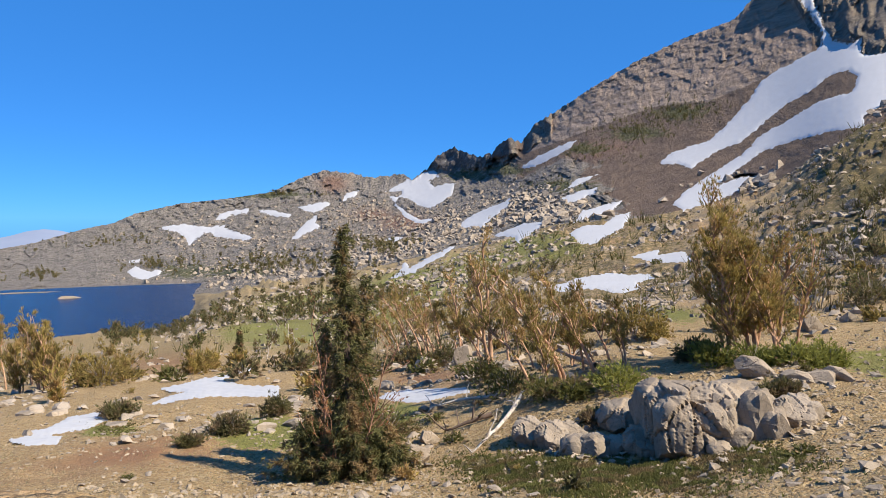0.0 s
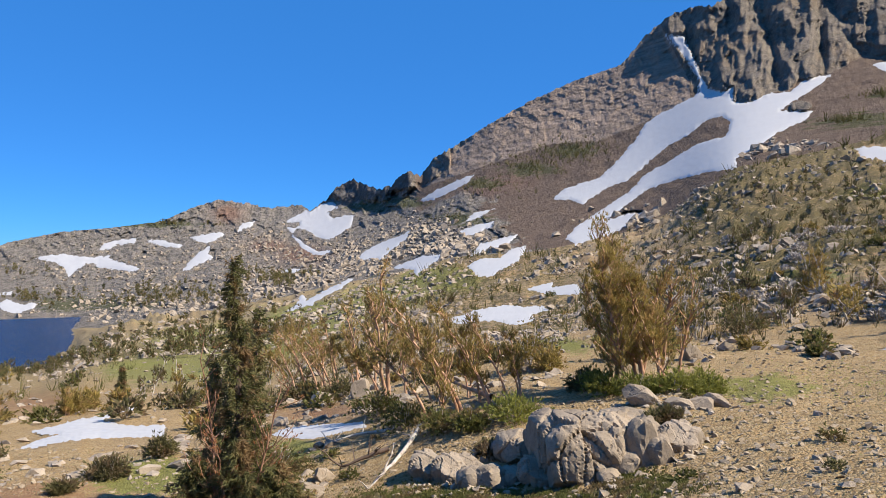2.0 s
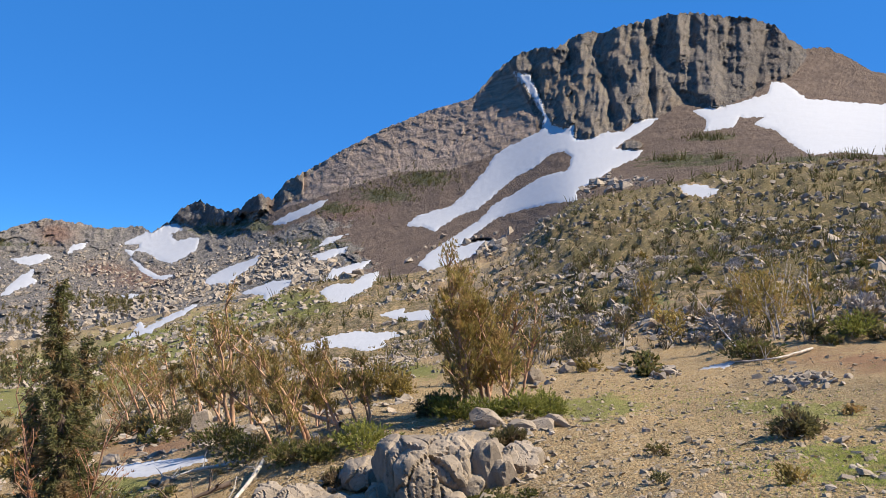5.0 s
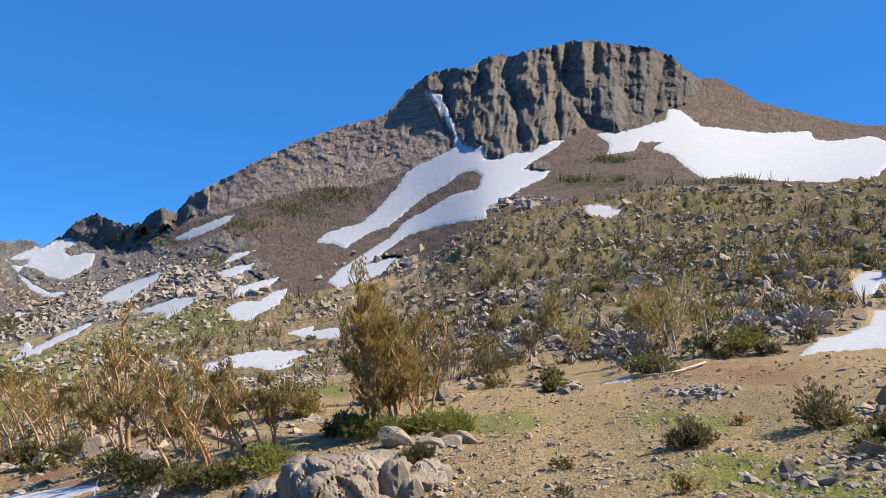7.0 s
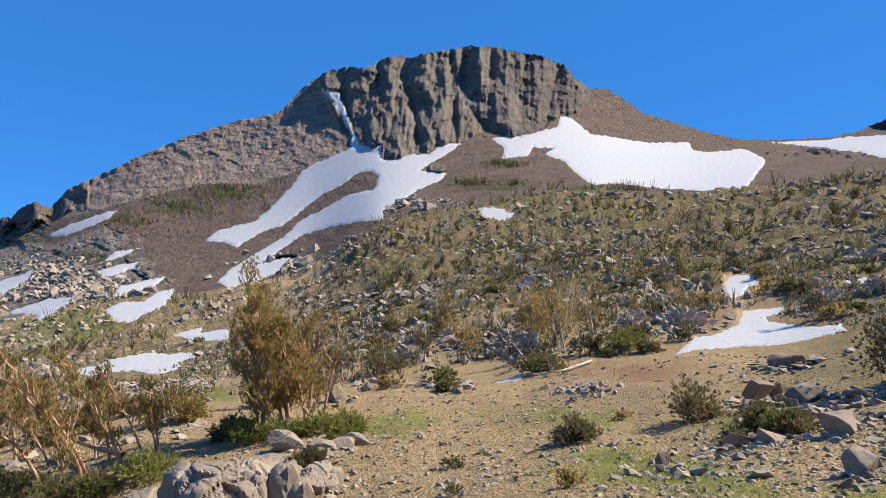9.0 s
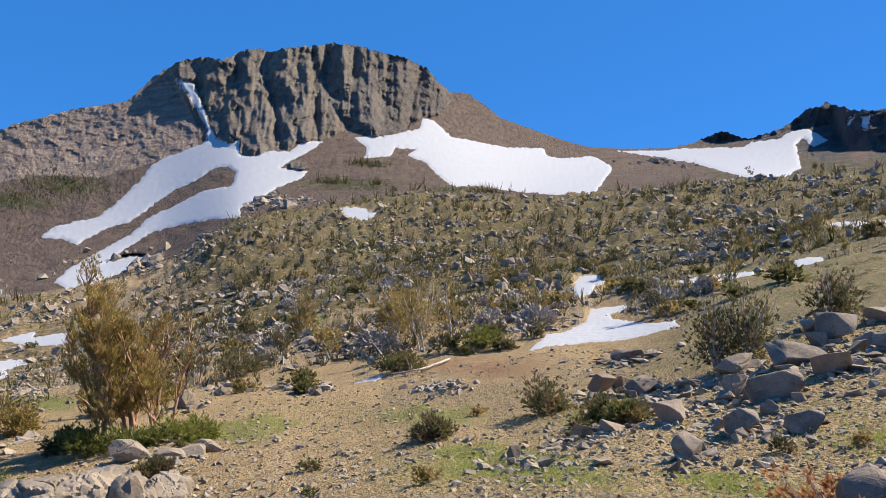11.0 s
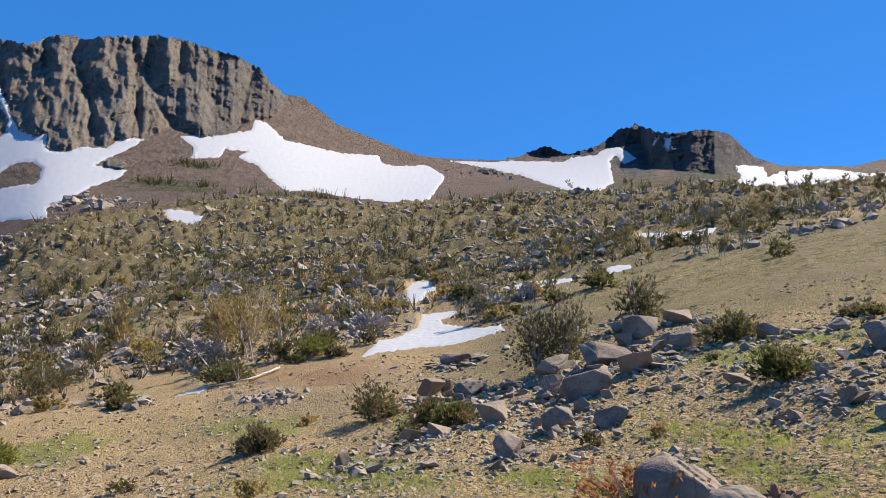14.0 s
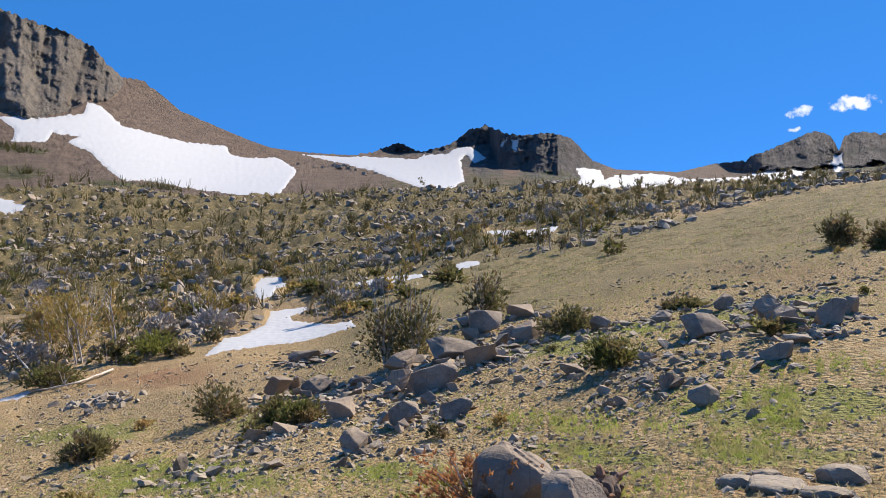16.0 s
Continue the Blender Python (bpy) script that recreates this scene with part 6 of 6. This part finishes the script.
heaps("rock_heap", 190, 16, -2, 17, 50, 330, 436, 0.04, -0.1, 0.0014, 0.0085, -1, STONES, RUBBLE, "heaps of grey rocks below the crags", 0.9, (0.7, 1.4, 0.5, 1.1), 0.12, 0.014)
heaps("scrub_patch", 170, 7, -6, 18, 50, 330, 635, 0.04, -0.1, 0.009, 0.022, -1, FAR_CROWNS, MAT_LEAF, "olive scrub patches below the crags", 0.2, (0.8, 1.5, 0.6, 1.2), 0.0, 0.014)
heaps("rock_heap", 90, 14, -21, 4, 170, 440, 435, 0.03, 0.0, 0.002, 0.010, -1, STONES, RUBBLE, "heaps of grey rocks above the lake shore", 0.8, (0.7, 1.4, 0.5, 1.0), 0.15, 0.014)
strew_scrub("shore_pines", FAR_PINES, 230, -25, -3, 190, 430, 616, 0.02, -0.05, 2.5, 6.0, FIR_LEAF, "dark conifers along the lake shore", -1)


def on_mountain(seed, *spots):
    """Places on the far slopes: bearing, rise, half width, half height, number."""
    rng = np.random.default_rng(seed)
    A = np.concatenate([rng.normal(a, wa * 0.55, n) for a, e, wa, we, n in spots])
    E = np.concatenate([rng.normal(e, we * 0.55, n) for a, e, wa, we, n in spots])
    e0 = plain_rise(A, foot_range(A))
    top = np.interp(A, SKY[:, 0], SKY[:, 1])
    u = (E - e0) / (top - e0)
    ok = (u > 0.01) & (u < 0.98) & (snow_depth(A, E) < -0.1)
    r, E, _ = far_land(A[ok], u[ok])
    return place(A[ok], r, EYE + r * np.tan(np.radians(E))), rng


P, rng = on_mountain(621, (17.91, 7.86, 2.8, 0.8, 190), (14.88, 6.64, 3.0, 0.8, 150), (11.09, 5.17, 2.6, 0.7, 90), (37.2, 9.15, 1.6, 0.14, 45), (39.6, 10.7, 1.8, 0.2, 55), (40.6, 9.1, 0.6, 0.12, 14), (47.24, 8.60, 4.5, 0.15, 80), (3.40, 3.80, 2.5, 0.5, 60), (8.71, 2.45, 3, 0.6, 60))
strew("talus_scrub", FAR_CROWNS, P, rng.uniform(4.0, 9.5, len(P)), rng, MAT_LEAF, "dark scrub clumps on the talus slope", 0.2, (0.8, 1.5, 0.7, 1.2), 0.0)
P, rng = on_mountain(622, (-21.61, -3.75, 2.0, 0.5, 60), (-15.48, 1.74, 5.0, 0.12, 90), (-13.43, -3.70, 5.0, 0.8, 90), (-25.36, -1.81, 5.0, 0.5, 50), (-5.56, -2.44, 3, 0.6, 50), (-29.65, -4.09, 2.0, 0.25, 30))
strew("far_conifers", FAR_PINES, P, rng.uniform(4.0, 10.0, len(P)), rng, FIR_LEAF, "small dark conifers on the far ridge", 0.1, (0.8, 1.4, 0.8, 1.4), 0.0)
P, rng = on_mountain(623, (-12.58, -4.15, 9.0, 1.0, 1000), (-16.0, -1.5, 8.0, 1.6, 1100), (-3.77, -2.45, 5.0, 1.2, 900), (-7.0, 0.2, 5.0, 1.4, 800), (0.72, -0.66, 4.0, 1.5, 900), (6.5, 0.6, 4.5, 1.6, 1100), (10.5, -0.6, 4.0, 1.0, 500), (67.02, 10.71, 6, 0.6, 150), (31.86, 7.46, 4, 0.6, 160), (22.0, 2.4, 3.0, 0.8, 260))
strew("talus_blocks", STONES, P, 1.4 + 6 * rng.uniform(0, 1, len(P)) ** 3.5, rng, RUBBLE, "grey talus blocks below the cliffs", 0.7, (0.7, 1.3, 0.5, 1.1))


for i, s in enumerate(protos + tall_protos):
    stand(s, (30 + 5 * i), 1.0 + 0.3 * i, scale=2.0)

# the stand of pines above the lake
for i, (b, e, tall) in enumerate([(-31.33, -11.63, 5.0), (-30.33, -11.83, 4.6), (-29.31, -11.87, 5.2), (-28.43, -11.89, 5.0), (-29.81, -11.43, 4.2), (-27.90, -11.64, 3.0), (-26.65, -11.77, 2.2), (-25.55, -11.79, 2.4), (-24.24, -11.68, 2.2), (-28.28, -12.83, 1.8), (-19.35, -11.66, 1.8), (-17.92, -11.46, 1.6)]):
    stand(pine("pine_tree", 860 + i, metres(b, e, tall), wind(b, 0.05), 4, 0.45, 9, dense=13, tuft=0.34, thick=0.022, bare=0.12, fan=0.12, label="bushy golden brown pine above the lake", group="lakeside pines"), b, e, 0)
stand(fir("fir_tree", 880, metres(-15.84, -11.03, 2.4), metres(-15.84, -11.03, 0.6), "small dark green fir on the open slope", 0.02, 60, 14, 0.3), -15.84, -11.03, 0)

# ---- grass and heather ----
def strew_grass(name, n, seed, length, material, label, blades, *spots, broad=0.22, least=-0.15):
    """Leaf sprays on the ground within soft-edged patches: bearing, rise, half width, half height."""
    rng = np.random.default_rng(seed)
    build = Build()
    size = np.array([wa * we for a, e, wa, we in spots])
    for (a, e, wa, we), share in zip(spots, size / size.sum()):
        k = int(n * share) + 10
        A, E = rng.normal(a, wa * 0.6, k), rng.normal(e, we * 0.6, k)
        R = np.array([spot(x, y)[1] if i % 1 == 0 else 0 for i, (x, y) in enumerate(zip(A, E))]) if k < 40 else spread_ranges(A, E)
        R *= np.exp(rng.normal(0, 0.02, k))
        ok = (fbm(A * 1.1, R * 0.35, 3, 0.6, seed) > least) & (R > 5.5)
        P = place(A[ok], R[ok], heights(A[ok], R[ok]))
        build.tufts(rng, P, np.tile((0, 0, 0.9), (len(P), 1)), length, length * broad, blades, 0.5)
    ob = new(name, build.mesh(name, material))
    return tagged(ob, label, name.replace("_", " "), kind="stuff")


def spread_ranges(A, E):
    """Distances for many bearings and rises, read off profiles a degree apart."""
    out, ex = np.zeros(len(A)), np.exp(LOGR[LOGR < math.log(120)])
    for a in np.unique(np.round(A)):
        m = np.round(A) == a
        prof = np.maximum.accumulate(plain_rise(np.full(len(ex), a), ex)) + 1e-7 * np.arange(len(ex))
        out[m] = np.interp(E[m], prof, ex)
    return out


strew_grass("grass", 14000, 701, 0.042, GRASS_LEAF, "short bright green alpine grass tufts", 5, (93.42, -6.86, 5, 1.3), (91.94, -9.62, 3, 0.6), (83.88, -2.25, 6, 0.6), (94.30, -1.25, 4, 0.6), (58.79, -8.72, 3.5, 0.5), (52.01, -12.65, 5, 0.8), (67.18, -12.10, 4, 0.6), (80.06, -10.45, 3, 0.5), (48.99, -11.53, 4, 0.8), (82.86, -12.66, 4, 0.6), (96.34, -4.53, 5, 0.5))
strew_grass("heather_mat", 19000, 702, 0.07, MAT_LEAF, "dark green heather mat over stony soil", 5, (5.27, -18.98, 4.0, 1.0), (16.23, -18.74, 4.0, 0.8), (20.32, -17.16, 4.0, 0.6), (23.84, -16.57, 2.6, 0.5), (9.76, -20.21, 4.0, 0.6), (-4.27, -16.50, 2.4, 0.8), (-24.49, -14.93, 1.4, 0.5), (12.5, -18.9, 4.0, 0.9), broad=0.5, least=-0.5)
strew_grass("dry_grass", 6000, 703, 0.06, GRASS_LEAF, "thin yellowed grass on the dry slope", 4, (37.99, -8.65, 7, 1.0), (51.24, -12.72, 8, 1.0), (78.85, -8.46, 8, 0.9), (-13.57, -16.52, 4, 0.8))

def strew_field(name, n, seed, a0, a1, r0, r1, least, length, material, label, blades=3):
    """Single thin tufts over a stretch of the land, longer where they stand farther off."""
    A, r, P, rocky, rng = strewn(n, a0, a1, r0, r1, seed, 0.22, least)
    build = Build()
    for lo, hi in ((r0, 12), (12, 22), (22, 40), (40, 90)):
        q = P[(r >= lo) & (r < hi)]
        if len(q):
            build.tufts(rng, q, np.tile((0.3, 0.1, 0.6), (len(q), 1)), length * (0.7 + lo / 20), length * (0.7 + lo / 20) * 0.25, blades, 0.7)
    return tagged(new(name, build.mesh(name, material)), label, name.replace("_", " "), kind="stuff")


strew_field("dry_grass", 11000, 711, 36, 104, 6, 30, -0.25, 0.055, STRAW_LEAF, "thin straw coloured grass over stony soil")
strew_field("dry_grass", 5000, 712, 58, 104, 24, 80, -0.3, 0.05, STRAW_LEAF, "straw coloured grass on the smooth rise")
strew_field("dry_grass", 9000, 715, -33, 38, 6, 45, -0.2, 0.055, STRAW_LEAF, "sparse straw coloured grass on dry soil")
strew_field("grass", 5500, 713, 40, 104, 6, 28, 0.12, 0.05, GRASS_LEAF, "scattered green grass tufts among dry stems")
strew_field("grass", 3500, 714, 60, 104, 24, 80, 0.1, 0.05, GRASS_LEAF, "scattered green grass on the smooth rise")

# ---- fallen wood ----
def log(name, seed, ends, thick, material, label, twigs=0):
    """A crooked fallen stem through points given by bearing, rise and height over the ground."""
    rng = np.random.default_rng(seed)
    pts = []
    for b, e, up in ends:
        p, r = spot(b, e)
        pts.append(np.array(p) + (0, 0, up))
    t = np.linspace(0, len(pts) - 1, 4 * len(pts))
    line = np.stack([np.interp(t, range(len(pts)), [p[k] for p in pts]) for k in range(3)], 1) + rng.normal(0, thick * 0.2, (len(t), 3))
    build = Build()
    build.tube(line, np.linspace(1, 0.35, len(t)) * thick, 7)
    stem = tagged(new(name, build.mesh(name, material, False)), label, "fallen wood", "fallen wood")
    for _ in range(twigs):
        i, tw = rng.integers(1, len(t)), Build()
        tw.tube(bend(line[i], rng.normal(0, 1, 3) + (0, 0, 0.8), rng.uniform(4, 12) * thick, 3, rng, 0.2, 0.2), np.linspace(0.35, 0.1, 4) * thick, 4)
        part("twig", tw, material, stem)
    return stem


log("dead_branch", 801, [(6.37, -14.24, 0.35), (4.36, -16.50, 0.2), (2.32, -18.00, 0.05)], 0.09, GREY_WOOD, "pale bare dead branch lying on the slope", 5)
log("fallen_log", 802, [(4.80, -13.93, 0.15), (0.73, -14.50, 0.12), (-1.09, -15.05, 0.1)], 0.08, GREY_WOOD, "weathered grey fallen log on dry soil", 8)
log("fallen_log", 803, [(3.90, -15.45, 0.15), (0.27, -16.63, 0.1)], 0.10, DARK_BARK, "dark fallen log below the pines", 8)
log("fallen_log", 804, [(11.88, -11.91, 0.2), (7.92, -11.27, 0.8), (4.79, -10.68, 1.5)], 0.11, BARK, "leaning orange pine stem near the ground", 5)
log("fallen_log", 805, [(46.54, -4.49, 0.15), (44.34, -5.50, 0.25), (41.47, -6.05, 0.2)], 0.07, GREY_WOOD, "weathered grey fallen log on rocky soil", 9)
log("dead_branch", 806, [(41.68, -4.90, 0.1), (40.21, -3.89, 0.9), (38.51, -2.64, 2.2)], 0.06, GREY_WOOD, "pale leaning dead branch", 5)
for k, (b, e, tall, lean) in enumerate([(44.55, -3.95, 4.6, 0.4), (46.75, -3.99, 5.2, 0.15), (35.48, -3.15, 3.4, 0.1), (42.72, -3.59, 4.0, 0.3), (35.47, -3.05, 3.6, 0.05)]):
    stand(pine("pine_tree", 820 + k, metres(b, e, tall), wind(b, lean), 2, 0.3, 9, dense=12, tuft=0.2, thick=0.03, bark=GREY_WOOD, label="thin leaning pine with pale bare stems", group="wind-bent pines"), b, e, 0)

# the broken stump and the red dead seedling beside the large boulder
p, r = spot(82.61, -13.74)
stump = empty("tree_stump", "broken brown weathered stump with splintered edges", "stump")
stump.location = p
rng = np.random.default_rng(840)
core = new("heartwood", rock_mesh(845, 4, DARK_BARK, 14))
core.parent = stump
core.matrix_basis = Matrix.LocRotScale((0, 0, 0.08), Euler((0.2, 0.25, 0.3)), (0.42, 0.26, 0.30))
for k in range(34):
    slab_ = Build()
    x, y = rng.uniform(-0.24, 0.24), rng.uniform(-0.12, 0.10)
    way = (rng.normal(0.35, 0.8), rng.normal(0, 0.4), rng.uniform(0.05, 0.9))
    fat = rng.uniform(0.018, 0.05)
    slab_.tube(bend((x, y, rng.uniform(0.0, 0.16)), way, rng.uniform(0.10, 0.22), 6, rng, 0, 0.35), np.array([0.7, 1.1, 0.9, 1.0, 0.75, 0.6, 0.35]) * fat, 6)
    part("splinter", slab_, DARK_BARK if k % 4 else RED_BARK, stump)
stand(shrub("dead_seedling", 841, 1.5, 0.62, RUST_LEAF, 16, 18, 0.075, 12, 6, label="small fir seedling with rust red dead needles"), 73.46, -14.71)
stand(shrub("shrub", 842, 1.2, 0.35, GREEN_LEAF, 9, 14, 0.07, 6, 5, label="small green shrub beside the large boulder", group="shrubs"), 71.93, -14.54)
# a low island in the lake
isle = new("island", BIG[GRANITE][0])
ia, ir = radians(-27.4), 640.0
isle.matrix_world = Matrix.LocRotScale((ir * math.sin(ia), ir * math.cos(ia), LAKE), Euler((0, 0, 0.5)), (19, 11, 4.2))
tagged(isle, "low bare rock island in the lake", "island")
